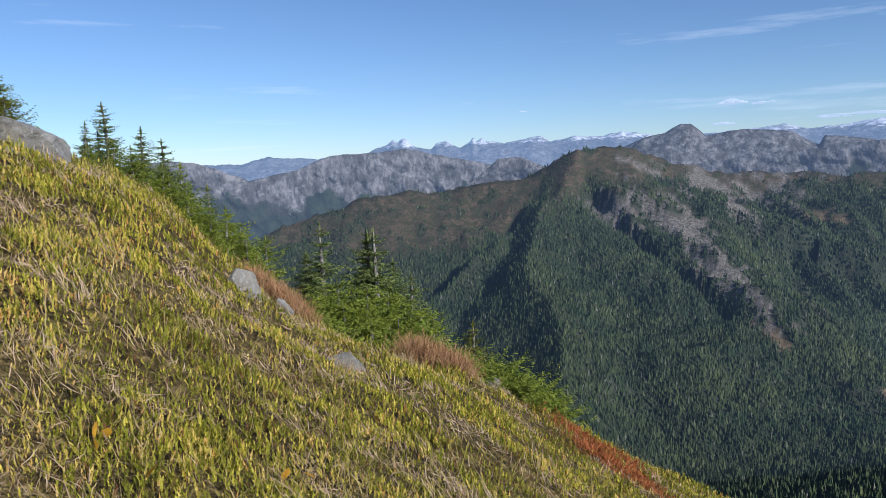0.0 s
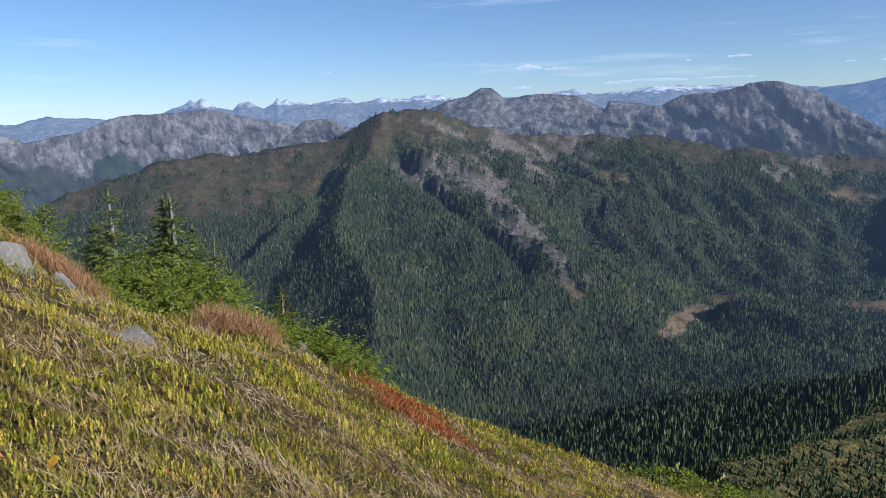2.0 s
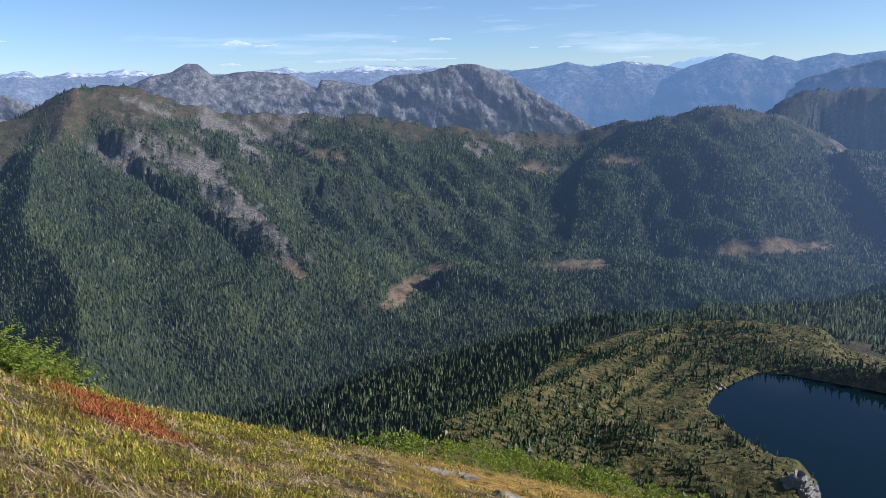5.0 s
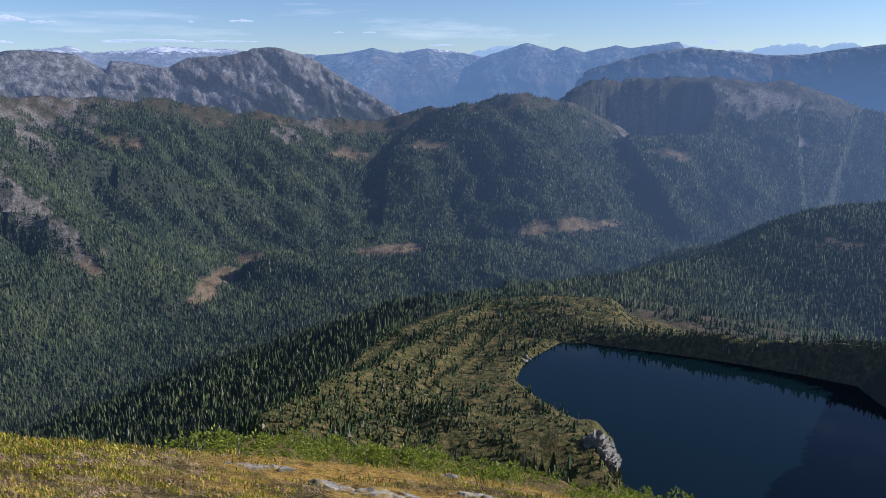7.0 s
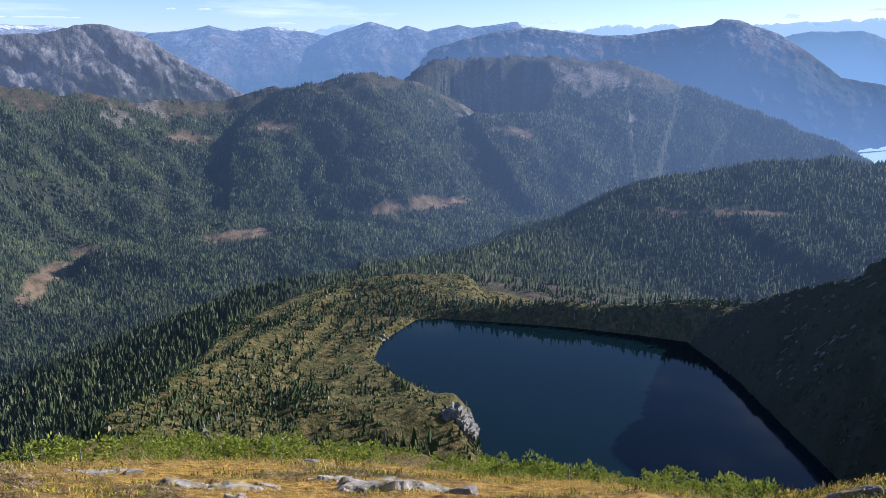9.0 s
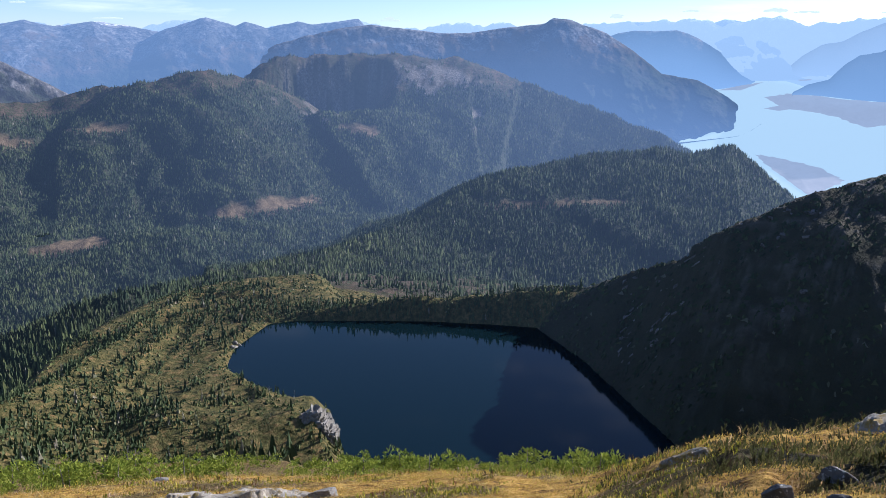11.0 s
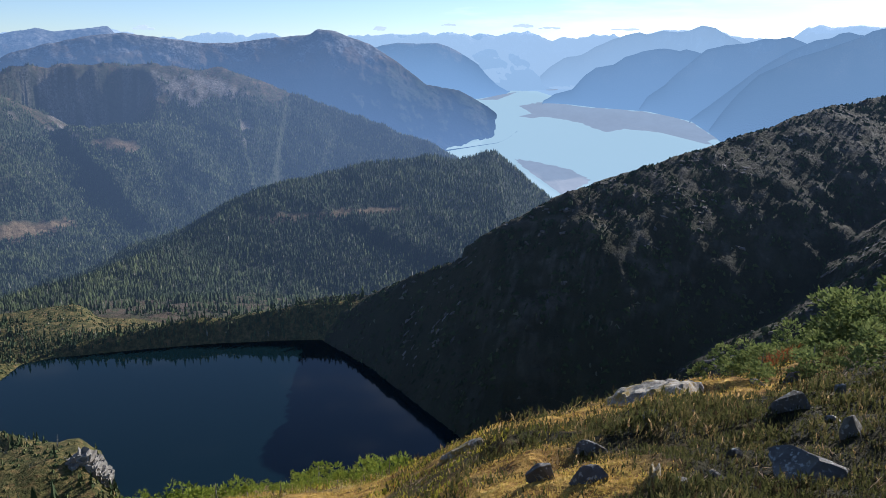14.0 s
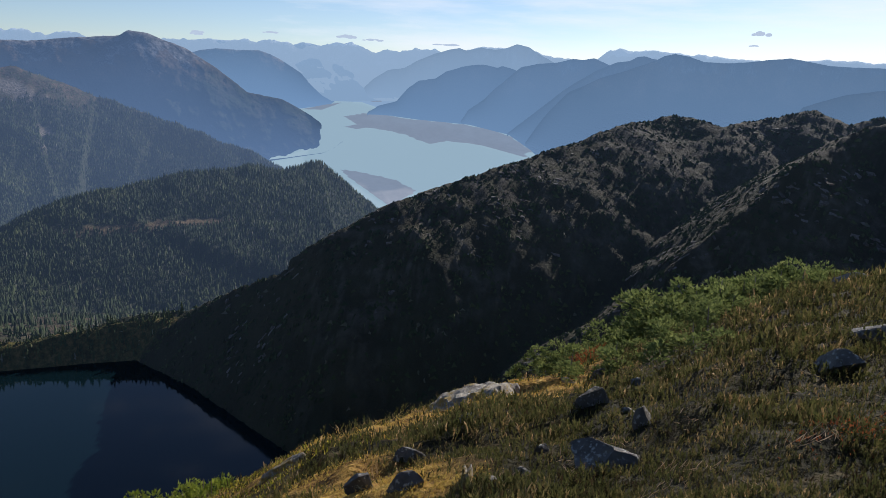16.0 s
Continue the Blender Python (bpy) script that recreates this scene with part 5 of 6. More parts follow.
def crown_mesh(name, seed, kind, girth):
    """Needled boughs in uneven whorls on a stem one metre high: short sprays of small blades along drooping limbs."""
    rng = np.random.default_rng(seed)
    co, faces = [], []
    bushy = (kind in (1, 3) and girth > 0.45) or girth > 0.6
    whorls = 23 if not bushy else 13
    girth = girth * (1.3 if not bushy else 1.0)
    start = {0: 0.10, 1: 0.02, 2: 0.42, 3: 0.05}[kind]
    for k in range(whorls):
        t = k / whorls
        h = start + (0.97 - start) * (t + rng.uniform(-0.02, 0.02))
        reach = girth * ((1 - t) ** (0.75 if not bushy else 0.45)) * rng.uniform(0.7, 1.12) + 0.02
        for _ in range(rng.integers(7, 10)):
            a = rng.uniform(0, 2 * np.pi)
            length = reach * rng.uniform(0.55, 1.15)
            droop = rng.uniform(-0.35, 0.10) if not bushy else rng.uniform(-0.15, 0.45)
            out = np.array([math.cos(a), math.sin(a), 0.0])
            side = np.array([-out[1], out[0], 0.0])
            steps = 15 if bushy else 13
            for s in range(1, steps + 1):
                u = s / steps
                p = out * length * u + np.array([0, 0, h + length * (droop * u + 0.22 * u * u)])
                tw = length * (0.36 - 0.20 * u) * rng.uniform(0.6, 1.3) * (0.62 if bushy else 0.66) + 0.007
                for sg in (-1, 1):
                    d = side * sg * rng.uniform(0.6, 1.0) + out * rng.uniform(0.35, 0.8) + np.array([0, 0, rng.uniform(-0.9, 0.35)])
                    d = d / np.linalg.norm(d) * tw
                    q = np.cross(d, np.array([rng.uniform(-1, 1), rng.uniform(-1, 1), 0.8]))
                    q = q / np.linalg.norm(q) * tw * 0.15
                    n = len(co)
                    co += [p, p + d * 0.45 + q, p + d, p + d * 0.45 - q]
                    faces.append((n, n + 1, n + 2, n + 3))
    for _ in range(6):
        n = len(co)
        a = rng.uniform(0, 6.28)
        tip = np.array([rng.uniform(-.01, .01), rng.uniform(-.01, .01), 1.0])
        w = np.array([math.cos(a), math.sin(a), 0]) * 0.007
        co += [tip - [0, 0, 0.16], tip - [0, 0, 0.08] + w, tip, tip - [0, 0, 0.08] - w]
        faces.append((n, n + 1, n + 2, n + 3))
    ob = solid(name, np.array(co), np.array(faces), NEEDLES[kind])
    me = ob.data
    bpy.data.objects.remove(ob)
    return me


def stem_mesh(name, seed, girth):
    rng = random.Random(seed)
    bm = bmesh.new()
    rings, bend = [], (rng.uniform(-.03, .03), rng.uniform(-.03, .03))
    for k in range(9):
        t = k / 8
        r = 0.032 * (1 - t) ** 0.8 + 0.003
        rings.append([bm.verts.new((bend[0] * math.sin(t * 3) * 0.6 + r * math.cos(a * math.pi / 3.5), bend[1] * math.sin(t * 3) * 0.6 + r * math.sin(a * math.pi / 3.5), -0.06 + 1.03 * t)) for a in range(7)])
    for lo, hi in zip(rings, rings[1:]):
        for a in range(7):
            bm.faces.new((lo[a - 1], lo[a], hi[a], hi[a - 1])).smooth = True
    # dead limbs below the crown
    for _ in range(5):
        h, a, l = rng.uniform(0.08, 0.4), rng.uniform(0, 6.28), rng.uniform(0.05, 0.12)
        p, q = Vector((0, 0, h)), Vector((math.cos(a) * l, math.sin(a) * l, h + rng.uniform(-.02, .03)))
        s = Vector((0, 0, 0.006))
        vs = [bm.verts.new(p + s), bm.verts.new(p - s), bm.verts.new(q)]
        bm.faces.new(vs)
    me = bpy.data.meshes.new(name)
    bm.to_mesh(me)
    bm.free()
    me.materials.append(BARK)
    return me


TREE_WORDS = {0: "dark green mountain hemlock with drooping boughs on the slope", 1: "bright green bushy young hemlock spreading low on the slope",
              2: "mountain hemlock with a bare weathered lower trunk", 3: "yellowing stunted conifer on the heather slope"}
CROWNS, STEMS = {}, {}


def conifer(az, el_top, d, girth, kind, name="conifer_tree", group="trees on the hillside"):
    kind = int(kind)
    x, y, top = from_arm(az, el_top, d)
    z = ground_at(x, y)
    tall = min(max(float(top) - z, 0.5), 9.0)
    key = (kind, round(girth, 1), len(CROWNS) % 3 if name == "conifer_tree" else 0)
    if key not in CROWNS:
        CROWNS[key] = crown_mesh("crown", 7 * len(CROWNS) + 3, kind, girth)
        STEMS[key] = stem_mesh("trunk", 5 * len(CROWNS) + 1, girth)
    tree = new(name)
    turn = random.uniform(0, 360)
    tree.matrix_basis = pose(x, y, z, random.uniform(-3, 3), random.uniform(-3, 3), turn) @ Matrix.Scale(tall, 4)
    for label, mesh in (("trunk", STEMS[key]), ("crown", CROWNS[key])):
        ob = new(label, mesh)
        ob.parent = tree
    return tagged(tree, TREE_WORDS[kind], "tree" if name == "conifer_tree" else "shrub", group)


for row in TREES:
    conifer(*row)


def bush_mesh(name, seed, kind, sprays):
    """A low wind-shorn conifer: several leafy mounds run together, one metre high."""
    rng = np.random.default_rng(seed)
    mounds = [(rng.uniform(-0.7, 0.7), rng.uniform(-0.7, 0.7), rng.uniform(0.08, 0.70), rng.uniform(0.18, 0.34)) for _ in range(14)]
    co, faces = [], []
    for _ in range(sprays):
        mx, my, mz, mr = mounds[rng.integers(0, 14)]
        a, up = rng.uniform(0, 2 * np.pi), rng.uniform(-0.25, 1.0)
        flat = math.sqrt(max(1 - up * up, 0))
        out = np.array([math.cos(a) * flat, math.sin(a) * flat, up])
        p = np.array([mx, my, mz]) + out * mr * rng.uniform(0.6, 1.0)
        long = rng.uniform(0.05, 0.12) * (0.85 if kind == 0 else 1.2)
        d = out * 0.9 + np.array([rng.normal(0, 0.5), rng.normal(0, 0.5), rng.uniform(-0.1, 0.6)])
        d = d / np.linalg.norm(d) * long
        q = np.cross(d, rng.normal(0, 1, 3))
        q = q / max(np.linalg.norm(q), 1e-6) * long * (0.34 if kind == 0 else 0.28)
        n = len(co)
        co += [p - d * 0.3, p + d * 0.3 + q, p + d, p + d * 0.3 - q]
        faces.append((n, n + 1, n + 2, n + 3))
    ob = solid(name, np.array(co), np.array(faces), NEEDLES[kind])
    me = ob.data
    bpy.data.objects.remove(ob)
    return me


BUSHES = {k: [bush_mesh("crown", 60 + 5 * k + j, k, 1900 if k == 0 else 640) for j in range(4)] for k in (0, 1)}
BUSH_STEM = stem_mesh("trunk", 77, 1.0)
BUSH_WORDS = {0: "wind-shorn grey-green conifer scrub spreading over the rocky slope", 1: "bright green low conifer bush on the shelf below the brow"}


def krummholz(x, y, tall, wide, kind):
    tree = new("hemlock_scrub")
    tree.matrix_basis = pose(x, y, ground_at(x, y) - 0.05, random.uniform(-6, 6), random.uniform(-6, 6), random.uniform(0, 360)) @ Matrix.Diagonal((wide, wide, tall, 1))
    for label, mesh in (("trunk", BUSH_STEM), ("crown", random.choice(BUSHES[kind]))):
        ob = new(label, mesh)
        ob.parent = tree
    tagged(tree, BUSH_WORDS[kind], "shrub", "low conifer scrub below the brow")


for az, el_top, d, girth, kind in SCRUB:
    x, y, top = from_arm(az, el_top, d)
    tall = min(max(float(top) - ground_at(x, y), 0.7), 1.9)
    krummholz(x, y, tall, tall * random.uniform(0.9, 1.3), kind)
for k, (az, el_top) in enumerate([(115.2, -18.88), (116.74, -17.68), (118.98, -15.95), (120.76, -14.37), (122.55, -13.35), (123.99, -13.05), (125.41, -12.78), (126.74, -12.13), (128.04, -11.53), (129.4, -11.6)]):
    # the dense scrub along the brow of the rocky slope
    for back in (0, 3.5):
        x, y, top = from_arm(az + random.uniform(-0.6, 0.6), el_top, 26 + 0.5 * k + back)
        tall = min(max(float(top) - ground_at(x, y), 0.9), 2.6) * random.uniform(0.85, 1.05)
        krummholz(x, y, tall, 1.1 * tall, 0)
for _ in range(125):
    az = random.uniform(30, 85)
    d = float(np.interp(az, BROW_AZ, BROW_R)) * 1.2 + random.uniform(0, 40)
    x, y, _ = from_arm(az, -20, d)
    if fbm(np.array([x / 9]), np.array([y / 9]), 3, 97)[0] > -0.2:
        tall = random.uniform(0.5, 1.8)
        krummholz(x, y, tall, tall * random.uniform(0.8, 1.3), 1)


def snag_mesh(name, seed):
    """A bare dead trunk with broken limbs, one metre high."""
    rng = random.Random(seed)
    bm = bmesh.new()

    def limb(a, b, r0, r1):
        axis = (b - a).normalized()
        u = axis.orthogonal().normalized()
        v = axis.cross(u)
        lo, hi = ([bm.verts.new(p + (u * math.cos(t * 1.257) + v * math.sin(t * 1.257)) * r) for t in range(5)] for p, r in ((a, r0), (b, r1)))
        for t in range(5):
            bm.faces.new((lo[t - 1], lo[t], hi[t], hi[t - 1]))

    bend = Vector((rng.uniform(-0.06, 0.06), rng.uniform(-0.06, 0.06), 0))
    pts = [Vector((0, 0, -0.05)), Vector((0, 0, 0.4)) + bend * 0.4, Vector((0, 0, 1.0)) + bend]
    limb(pts[0], pts[1], 0.034, 0.024)
    limb(pts[1], pts[2], 0.024, 0.006)
    for _ in range(14):
        h, t = rng.uniform(0.2, 0.95), rng.uniform(0, 6.283)
        p = Vector((0, 0, h)) + bend * h
        limb(p, p + Vector((math.cos(t), math.sin(t), rng.uniform(-0.3, 0.5))) * rng.uniform(0.06, 0.2) * (1.15 - h), 0.008, 0.003)
    me = bpy.data.meshes.new(name)
    bm.to_mesh(me)
    bm.free()
    me.materials.append(BARK)
    return me


SNAGS = [snag_mesh("snag", k) for k in range(3)]
for _ in range(26):
    az, d = random.uniform(38, 61), random.uniform(150, 330)
    x, y, _ = place(az, -20, d)
    ob = new("dead_snag", random.choice(SNAGS))
    ob.matrix_basis = pose(x, y, ground_at(x, y) - 0.1, random.uniform(-8, 8), random.uniform(-8, 8), random.uniform(0, 360)) @ Matrix.Scale(random.uniform(3.0, 6.5), 4)
    tagged(ob, "bleached grey dead conifer with broken limbs on the spur", "dead tree", "dead trees on the spur")


def spread(count, rng, lo, hi, az0=-38.0, az1=138.0):
    """Places on the hillside, denser close by."""
    a = np.radians(rng.uniform(az0, az1, count))
    d = np.exp(rng.uniform(math.log(lo), math.log(hi), count))
    x, y = d * np.sin(a), d * np.cos(a)
    z, which = height(x, y)
    bearing = np.degrees(a)
    # ground close underfoot on the valley side lies below the view
    keep = (which == 20) & ~((bearing > 22) & (bearing < 82) & (d < 8))
    return x[keep], y[keep], z[keep], d[keep]


def tufts(name, label, material, x, y, z, d, rng, blades, size, spread_out, thin, lean, wide_far=0.0012, club=0.0, rise=0.0):
    """Tufts of thin leaning blades, each one face from the ground up."""
    n = len(x)
    k = n * blades
    rep = lambda v: np.repeat(v, blades)
    sz = rep(size * rng.uniform(0.6, 1.4, n) * (1 + d * 0.05)) * rng.uniform(0.4, 1.3, k)
    a = rng.uniform(0, 2 * np.pi, k)
    r = np.sqrt(rng.uniform(0, 1, k)) * spread_out * rep(1 + d * 0.06)
    bx, by = rep(x) + r * np.cos(a), rep(y) + r * np.sin(a)
    # the tuft follows the slope that it stands on
    gx, gy = (height(x + 0.4, y)[0] - z) / 0.4, (height(x, y + 0.4)[0] - z) / 0.4
    bz = rep(z) + rep(np.clip(gx, -2, 2)) * (bx - rep(x)) + rep(np.clip(gy, -2, 2)) * (by - rep(y)) - 0.02
    la, ll = rng.uniform(0, 2 * np.pi, k), rng.uniform(0.05, 1.0, k) * lean
    w = thin * rng.uniform(0.6, 1.4, k) + wide_far * rep(d) * 0.5
    wa = rng.uniform(0, 2 * np.pi, k)
    wx, wy = w * np.cos(wa), w * np.sin(wa)
    lift = rng.uniform(0, 0.5, k) * sz * 0.5 + rng.uniform(0, 1, k) * rep(rise * (1 + d * 0.05))
    tip = (bx + np.cos(la) * ll * sz, by + np.sin(la) * ll * sz, bz + lift + sz / np.sqrt(1 + ll * ll))
    # some shoots are widest at the top, the rest at the foot
    up = rng.uniform(0, 1, k) < club
    foot = (bx, by, bz + lift)
    wide = [np.where(up, t, f) for t, f in zip(tip, foot)]
    point = [np.where(up, f, t) for t, f in zip(tip, foot)]
    co = np.stack([np.stack(p, -1) for p in ((wide[0] - wx, wide[1] - wy, wide[2]), (wide[0] + wx, wide[1] + wy, wide[2] + up * 0.6 * w), point)], 1)
    return tagged(solid(name, co.reshape(-1, 3), np.arange(3 * k).reshape(-1, 3), material), label, "vegetation", kind="stuff")


def blade_material(name, stops, share=0.2):
    m = Mat(name, 0.85, 0.05)
    c = m.ramp(m.island(), stops)
    near = [(0.28 + 0.44 * p, q) for p, q in stops]
    c = m.mix(0.42, c, m.ramp(m.noise(1.1, 6, 0.7), near))
    m.colour(m.mix(0.35, c, m.ramp(m.noise(5.0, 3, 0.5), near)))
    return leafy(m, share)


rng = np.random.default_rng(21)
straw = blade_material("dry_straw", [(0.0, (0.28, 0.20, 0.07)), (0.5, (0.42, 0.32, 0.12)), (1.0, (0.55, 0.44, 0.20))])
twig = blade_material("grey_twigs", [(0.0, (0.20, 0.115, 0.070)), (0.5, (0.44, 0.31, 0.20)), (1.0, (0.70, 0.55, 0.39))])
rust = blade_material("rust_leaves", [(0.0, (0.22, 0.105, 0.048)), (0.5, (0.38, 0.21, 0.10)), (1.0, (0.56, 0.37, 0.22))])
scarlet = blade_material("scarlet_leaves", [(0.0, (0.11, 0.085, 0.022)), (0.35, (0.24, 0.085, 0.03)), (0.7, (0.42, 0.12, 0.045)), (1.0, (0.46, 0.24, 0.08))])
gold_moss = blade_material("golden_moss", [(0.0, (0.17, 0.10, 0.025)), (0.4, (0.42, 0.27, 0.06)), (0.75, (0.66, 0.48, 0.12)), (1.0, (0.36, 0.31, 0.05))], 0.45)


def shoots(name, label, material, x, y, z, d, rng, stems, tall, full, shade, uneven):
    """Heath plants: bunches of upright shoots, each set with small leaves pointing up and out."""
    leaves, n = 6, len(x)
    k = n * stems
    rep = lambda v: np.repeat(v, stems)
    size = 0.65 + 0.075 * d
    a, r = rng.uniform(0, 2 * np.pi, k), np.sqrt(rng.uniform(0, 1, k)) * 0.10 * rep(size)
    bx, by = rep(x) + r * np.cos(a), rep(y) + r * np.sin(a)
    gx, gy = (height(x + 0.4, y)[0] - z) / 0.4, (height(x, y + 0.4)[0] - z) / 0.4
    h = tall * rep(size * np.clip(0.95 + uneven * full, 0.7, 1.9)) * rng.uniform(0.6, 1.35, k)
    bz = rep(z) + rep(np.clip(gx, -2, 2)) * (bx - rep(x)) + rep(np.clip(gy, -2, 2)) * (by - rep(y)) + rep(np.clip(0.07 * full, -0.01, 0.06)) * rep(size)
    la, ll = rng.uniform(0, 2 * np.pi, k), rng.uniform(0, 0.55, k)
    ax = np.stack([np.cos(la) * ll, np.sin(la) * ll, np.ones(k)], -1)
    ax = ax / np.linalg.norm(ax, axis=1, keepdims=True) * h[:, None]
    base = np.stack([bx, by, bz - 0.015], -1)
    hue = np.clip(rep(shade) + rng.normal(0, 0.17, k), 0, 1)
    co, tint = [], []
    for j in range(leaves):
        u = 0.10 + 0.68 * (j + rng.uniform(0, 1, k)) / leaves
        t = rng.uniform(0, 2 * np.pi, k)
        out = np.stack([np.cos(t), np.sin(t), 0 * t], -1)
        side = np.stack([-np.sin(t), np.cos(t), 0 * t], -1) * (0.045 * h + 0.0004 * rep(d))[:, None] * rng.uniform(0.7, 1.3, (k, 1))
        p = base + ax * u[:, None]
        tip = p + ax * rng.uniform(0.22, 0.40, (k, 1)) + out * (h * rng.uniform(0.08, 0.24, k))[:, None]
        co.append(np.stack([p - side, p + side, tip], 1))
        tint.append(np.clip(hue + rng.normal(0, 0.035, k), 0, 1))
    co, tint = np.stack(co, 1).reshape(-1, 3), np.repeat(np.stack(tint, 1).ravel(), 3)
    ob = solid(name, co, np.arange(len(co)).reshape(-1, 3), material)
    weight(ob, "tint", tint)
    return tagged(ob, label, "vegetation", kind="stuff")


def shoot_material(name, stops, share):
    m = Mat(name, 0.8, 0.12)
    m.colour(m.ramp(m.attr("tint"), stops))
    return leafy(m, share)


heather = shoot_material("green_heather", [(0.0, (0.20, 0.090, 0.040)), (0.14, (0.15, 0.100, 0.026)), (0.30, (0.155, 0.160, 0.018)), (0.52, (0.30, 0.295, 0.028)), (0.68, (0.58, 0.49, 0.065)), (0.84, (0.74, 0.54, 0.16)), (1.0, (0.56, 0.27, 0.08))], 0.32)
brown = shoot_material("brown_heather", [(0.0, (0.050, 0.034, 0.018)), (0.3, (0.062, 0.068, 0.022)), (0.55, (0.115, 0.110, 0.036)), (0.78, (0.18, 0.14, 0.058)), (0.93, (0.34, 0.22, 0.10)), (1.0, (0.52, 0.36, 0.18))], 0.48)
beds = [spread(16500, rng, 1.4, 46, -38.0, 26.0), spread(3000, rng, 8.0, 46, 26.0, 84.0), spread(16000, rng, 1.8, 46, 84.0, 138.0)]
X, Y, Zs, D = (np.concatenate(v) for v in zip(*beds))
bearing = np.degrees(np.arctan2(X, Y))
clump = fbm(X / 0.5, Y / 0.5, 3, 72) + 0.5 * fbm(X / 1.9, Y / 1.9, 2, 71)
grown = (clump + rng.uniform(-0.15, 0.15, len(X)) > np.where(bearing > 88, -0.9, -0.8)) & (golden(X, Y) < rng.uniform(0.1, 1.0, len(X)))
X, Y, Zs, D, clump, bearing = X[grown], Y[grown], Zs[grown], D[grown], clump[grown], bearing[grown]
hue = 0.45 + 0.34 * fbm(X / 0.5, Y / 0.5, 4, 74) + 0.18 * fbm(X / 4, Y / 4, 2, 76) + rng.normal(0, 0.10, len(X))
west = bearing + rng.normal(0, 5, len(X)) < 90
shoots("heather", "green and olive heather covering the hillside", heather, X[west], Y[west], Zs[west], D[west], rng, 7, 0.058, clump[west], hue[west], 0.6)
shoots("brown_heather", "dark brown heather covering the rocky hillside", brown, X[~west], Y[~west], Zs[~west], D[~west], rng, 7, 0.078, clump[~west], hue[~west], 1.1)
X, Y, Zs, D = spread(16000, rng, 1.3, 60)
bearing = np.degrees(np.arctan2(X, Y))
thick = fbm(X / 1.3, Y / 1.3, 3, 70) > np.where(bearing > 85, 0.45, 0.02)
tufts("dry_grass", "straw-coloured dry grass among the heather", straw, X[thick], Y[thick], Zs[thick], D[thick], rng, 6, 0.13, 0.10, 0.0009, 2.6, 0.0005)
X, Y, Zs, D = spread(900, rng, 1.4, 14, -34.0, 40.0)
tufts("grass_stalks", "tall pale dead grass stalks standing in the heather", straw, X, Y, Zs, D, rng, 2, 0.24, 0.05, 0.0012, 1.0, 0.0004)


def twig_fans(name, label, material, x, y, z, d, rng, count, long):
    """Dead heath plants: fans of thin bare twigs sprawling one way from each root."""
    n = len(x)
    k = n * count
    rep = lambda v: np.repeat(v, count)
    size = 1 + 0.05 * d
    way = rep(rng.uniform(0, 2 * np.pi, n)) + rng.normal(0, 0.55, k)
    rise = np.clip(rep(rng.uniform(0.35, 1.0, n)) + rng.normal(0, 0.3, k), 0.12, 1.45)
    l = long * rep(size * rng.uniform(0.6, 1.2, n)) * rng.uniform(0.4, 1.1, k)
    ra, rr = rng.uniform(0, 2 * np.pi, k), rep(size) * 0.09 * np.sqrt(rng.uniform(0, 1, k))
    bx, by = rep(x) + rr * np.cos(ra), rep(y) + rr * np.sin(ra)
    gx, gy = np.clip((height(x + 0.4, y)[0] - z) / 0.4, -2, 2), np.clip((height(x, y + 0.4)[0] - z) / 0.4, -2, 2)
    tx, ty = bx + np.cos(way) * np.cos(rise) * l, by + np.sin(way) * np.cos(rise) * l
    lie = lambda px, py: rep(z) + rep(gx) * (px - rep(x)) + rep(gy) * (py - rep(y)) + 0.03
    root = np.stack([bx, by, lie(bx, by)], -1)
    tip = np.stack([tx, ty, lie(tx, ty) + np.sin(rise) * l], -1)
    mid = root * 0.5 + tip * 0.5 + rng.normal(0, 0.06, (k, 3)) * l[:, None]
    w = rng.normal(0, 1, (k, 3))
    w = w / np.linalg.norm(w, axis=1, keepdims=True) * (0.0006 + 0.00042 * rep(d))[:, None]
    co = np.stack([root, mid + w, tip, mid - w], 1)
    return tagged(solid(name, co.reshape(-1, 3), np.arange(4 * k).reshape(-1, 4), material), label, "vegetation", kind="stuff")


X, Y, Zs, D = spread(17000, rng, 1.4, 32)
clump = fbm(X / 0.5, Y / 0.5, 3, 72) + 0.5 * fbm(X / 1.9, Y / 1.9, 2, 71)
bearing = np.degrees(np.arctan2(X, Y))
thick = (clump + rng.uniform(-0.5, 0.5, len(X)) < -0.12) & (golden(X, Y) < 0.4) & ((bearing < 60) | (rng.uniform(0, 1, len(X)) < 0.10))
twig_fans("dead_twigs", "grey dead heather twigs sprawling on the hillside", twig, X[thick], Y[thick], Zs[thick], D[thick], rng, 14, 0.10)
X, Y, Zs, D = spread(40000, rng, 3.0, 48, 18.0, 120.0)
thick = golden(X, Y) > rng.uniform(0.2, 0.9, len(X))
tufts("golden_moss", "golden moss and short dry grass between the rocks", gold_moss, X[thick], Y[thick], Zs[thick], D[thick], rng, 8, 0.022, 0.13, 0.002, 1.2, 0.0008, 0.4, 0.02)


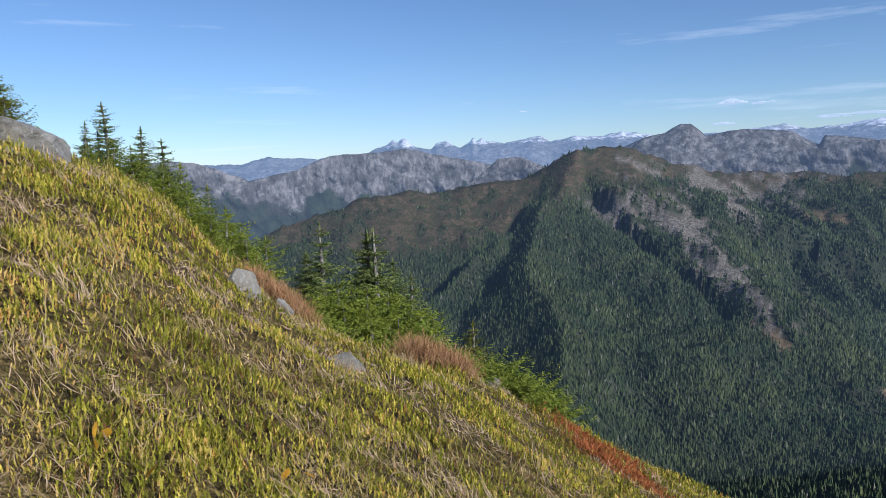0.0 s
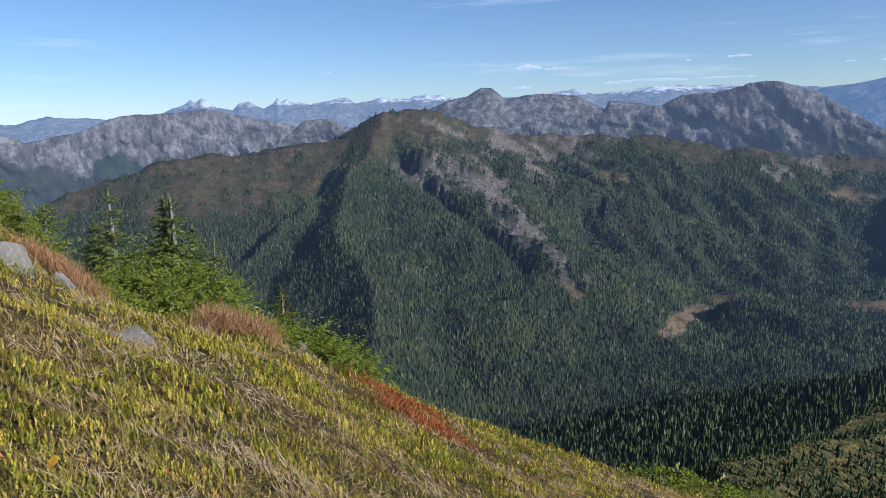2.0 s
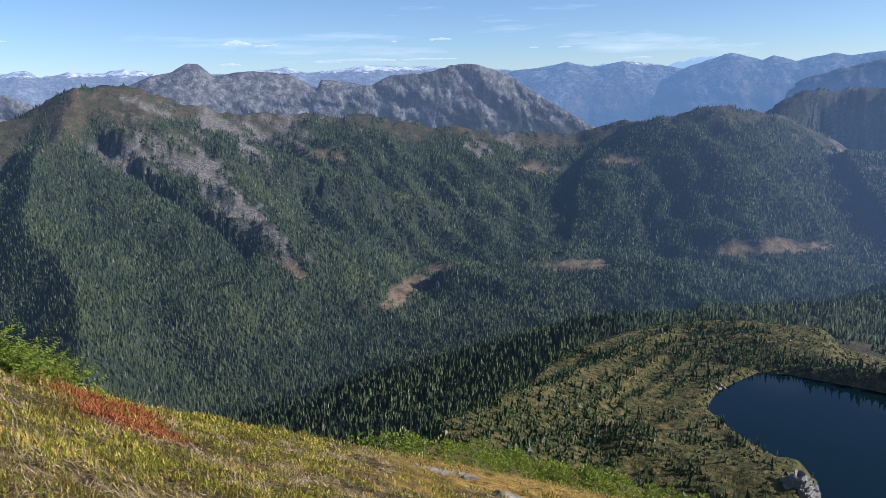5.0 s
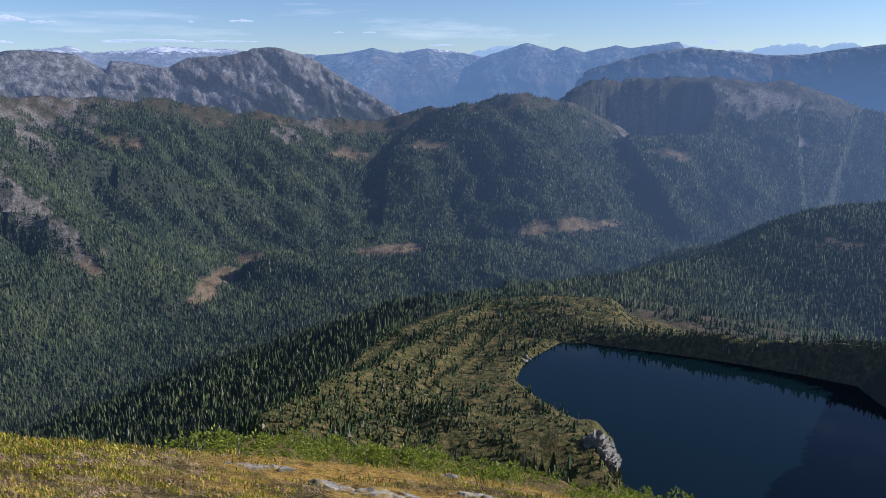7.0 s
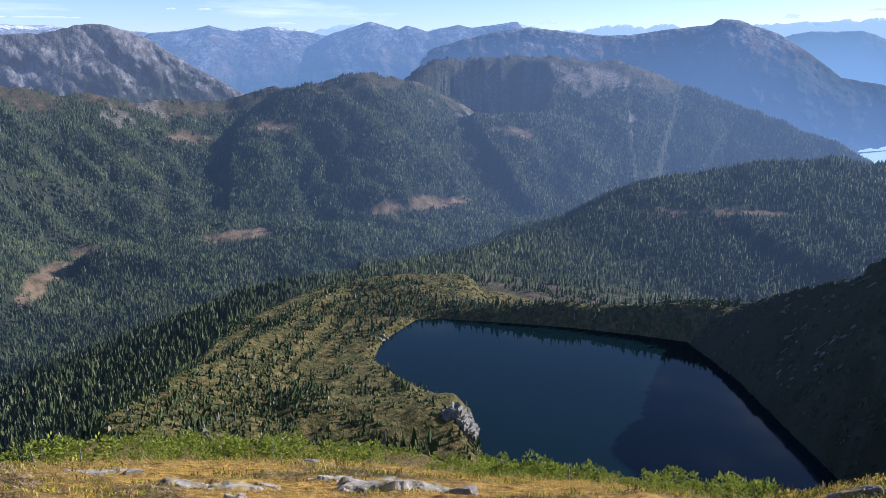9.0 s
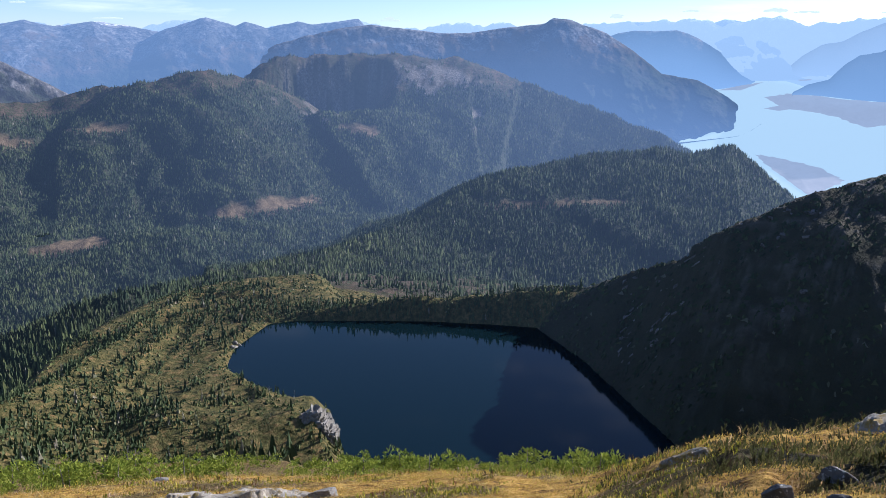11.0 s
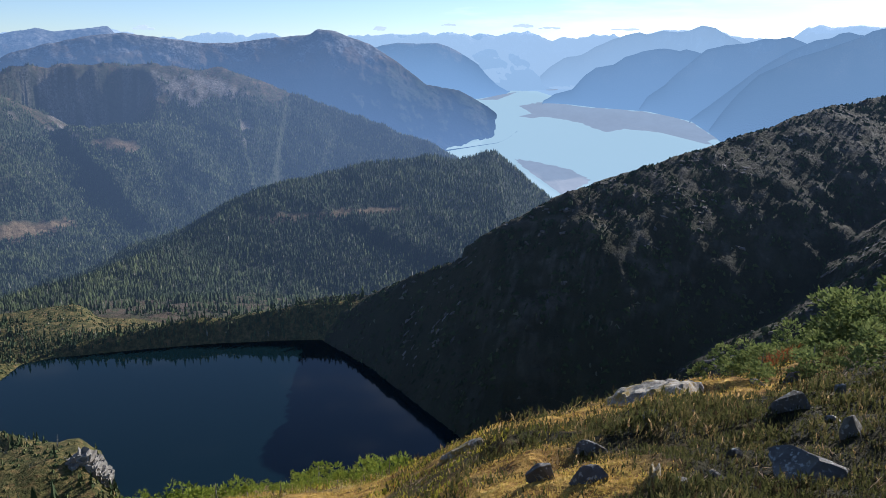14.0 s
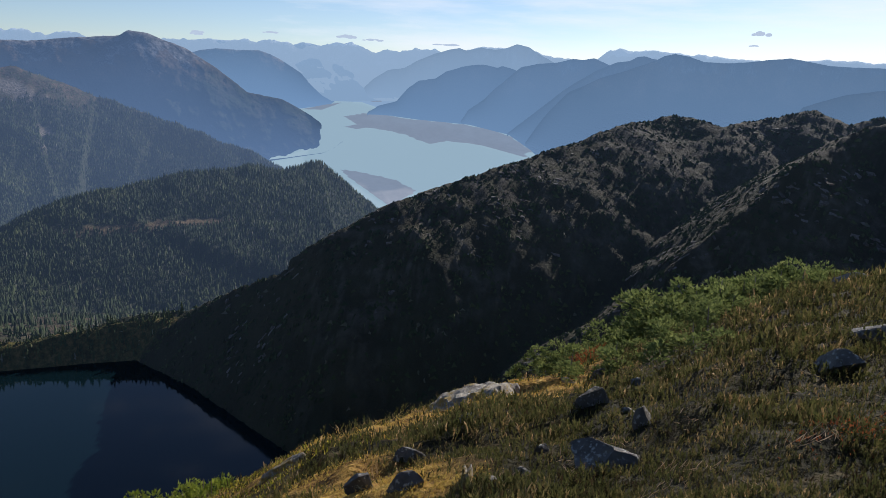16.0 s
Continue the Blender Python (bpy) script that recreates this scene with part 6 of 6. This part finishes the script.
def brush_patch(name, label, material, az, el, wide, tall, count, seed, leaf=0.0013):
    """A patch of low twiggy brush."""
    r = np.random.default_rng(seed)
    x0, y0, z0, d0 = meet_ground(az, el)
    half = d0 * math.tan(radians(wide))
    x, y = x0 + r.normal(0, half * 0.6, count), y0 + r.normal(0, half * 0.8, count)
    z, _ = height(x, y)
    tufts(name, label, material, x, y, z, np.hypot(x, y), r, 60, tall * 0.30, 0.26, leaf, 1.3, 0.0005, 0.2, tall * 0.42)


brush_patch("rust_brush", "rust-brown leafless brush beside the trees", rust, -0.74, -14.55, 1.5, 0.36, 85, 300)
brush_patch("rust_brush", "rust-red autumn leaves low on the slope", scarlet, 11.32, -21.32, 2.2, 0.16, 90, 301, 0.008)
brush_patch("rust_brush", "rust-red autumn leaves low on the slope", scarlet, 12.4, -22.4, 1.8, 0.14, 70, 302, 0.007)
brush_patch("rust_brush", "rust-brown brush between boulders and trees", rust, -11.6, -8.6, 0.8, 0.32, 60, 303)
brush_patch("rust_brush", "small red-leaved shrub among the rocks", scarlet, 113.22, -20.9, 0.2, 0.38, 4, 304, 0.008)
brush_patch("rust_brush", "scattered scarlet leaves in the heather", scarlet, 130.24, -22.99, 2.2, 0.1, 5, 305, 0.006)


def lake_cliff(az, el, d, wide, tall, seed):
    """A broken grey cliff above the water: upright columns of rock side by side."""
    rng = random.Random(seed)
    x, y, z = place(az, el, d)
    cliff = new("lake_cliff")
    cliff.matrix_basis = pose(x, y, LAKE_Z - 1, 0, 0, -(az + 28))
    for k in range(12):
        w, h, t = wide * rng.uniform(0.22, 0.36), tall * (0.55 + 0.45 * math.sin(math.pi * (0.15 + 0.8 * k / 11))) * rng.uniform(0.85, 1.05), wide * rng.uniform(0.3, 0.5)
        bm = bmesh.new()
        bmesh.ops.create_icosphere(bm, subdivisions=4, radius=1.0)
        off = Vector((rng.uniform(0, 40), 0, 0))
        side, back = wide * (-0.42 + 0.84 * k / 11), rng.uniform(-0.08, 0.08) * wide
        for v in bm.verts:
            p = v.co.copy()
            p = Vector([math.copysign(abs(q) ** 0.5, q) for q in p]) * (1 + 0.22 * noise.fractal(Vector((p.x * 3.5, p.y * 3.5, p.z * 1.1)) + off, 0.6, 2, 6))
            v.co = Vector((side + p.x * w * 0.5 + 0.1 * w * p.z, back + p.y * t * 0.5, h * 0.5 + p.z * h * 0.5))
        part("rock_column", bm, STONES[0], cliff)
    tagged(cliff, "grey broken rock cliff above the lake water", "cliff")


lake_cliff(61.5, -27.0, 281, 20, 18, 5)
for n, (az, el, wide, high) in enumerate([(56.0, -21.05, 0.45, 0.3), (55.7, -21.3, 0.4, 0.3), (56.3, -21.2, 0.3, 0.2), (75.4, -17.75, 0.3, 0.75), (56.4, -21.62, 1.9, 0.22)]):
    boulder(az, el, wide, high, 0, 700 + n, 460.0)

mist = Mat("cloud", 1.0, 0.0)
mist.colour((0.8, 0.8, 0.8))
# mostly emission, imitating daylight scattered in the cloud
CLOUD = mix_glow(mist, 0.86, (0.50, 0.60, 0.72))


def cloud(az, el, wide, high, seed):
    """A small flat-bottomed fair-weather cloud far off."""
    rng = random.Random(seed)
    d = 4900
    x, y, z = place(az, el, d)
    w, h = d * math.tan(radians(wide)), d * math.tan(radians(high))
    bm = bmesh.new()
    for _ in range(14):
        px, r = rng.gauss(0, 0.24), rng.uniform(0.10, 0.24)
        made = bmesh.ops.create_icosphere(bm, subdivisions=2, radius=r)["verts"]
        shift = Vector((px, rng.uniform(-0.1, 0.1), rng.uniform(0, 0.3) * (1 - min(abs(px) * 2, 1))))
        for v in made:
            v.co = v.co * (1 + 0.3 * noise.noise(v.co * 9 + shift * 20)) + shift
    for v in bm.verts:
        v.co = Vector((v.co.x * w, v.co.y * w * 0.4, v.co.z * h * 1.1))
    for f in bm.faces:
        f.smooth = True
    bmesh.ops.transform(bm, matrix=Matrix.Translation((x, y, z)) @ Matrix.Rotation(-radians(az), 4, "Z"), verts=bm.verts)
    tagged(part("backdrop_cloud", bm, CLOUD, None), "small pale cloud above the far mountains", "cloud", kind="structure")


for n, row in enumerate(CLOUDS):
    cloud(*row, 800 + n)


def autumn_leaf(az, el, size, seed):
    """A bright yellow leaf caught in the heather: a curled blade on a short stalk."""
    rng = random.Random(seed)
    x, y, z, d = meet_ground(az, el, 1.2)
    bm = bmesh.new()
    cols = []
    for k in range(6):
        t = k / 5
        w = math.sin(math.pi * (0.12 + 0.86 * t)) * 0.42
        cols.append([bm.verts.new((sx * w, t - 0.5, 0.25 * w * abs(sx) + 0.2 * t * t)) for sx in (-1, 0, 1)])
    for p, q in zip(cols, cols[1:]):
        for s in range(2):
            bm.faces.new((p[s], p[s + 1], q[s + 1], q[s]))
    bmesh.ops.transform(bm, matrix=pose(x, y, z + 0.07, rng.uniform(20, 80), rng.uniform(-40, 40), rng.uniform(0, 360)) @ Matrix.Scale(size, 4), verts=bm.verts)
    tagged(part("fallen_leaf", bm, LEAF, None), "bright yellow autumn leaf caught in the heather", "leaf", "yellow leaves in the heather")


leaf = Mat("yellow_leaf", 0.6, 0.2)
leaf.colour(leaf.ramp(leaf.noise(40, 3), [(0.3, (0.42, 0.20, 0.02)), (0.7, (0.62, 0.36, 0.03))]))
LEAF = leafy(leaf, 0.3)
for n, (az, el, size) in enumerate(LEAVES):
    autumn_leaf(az, el, size, 900 + n)
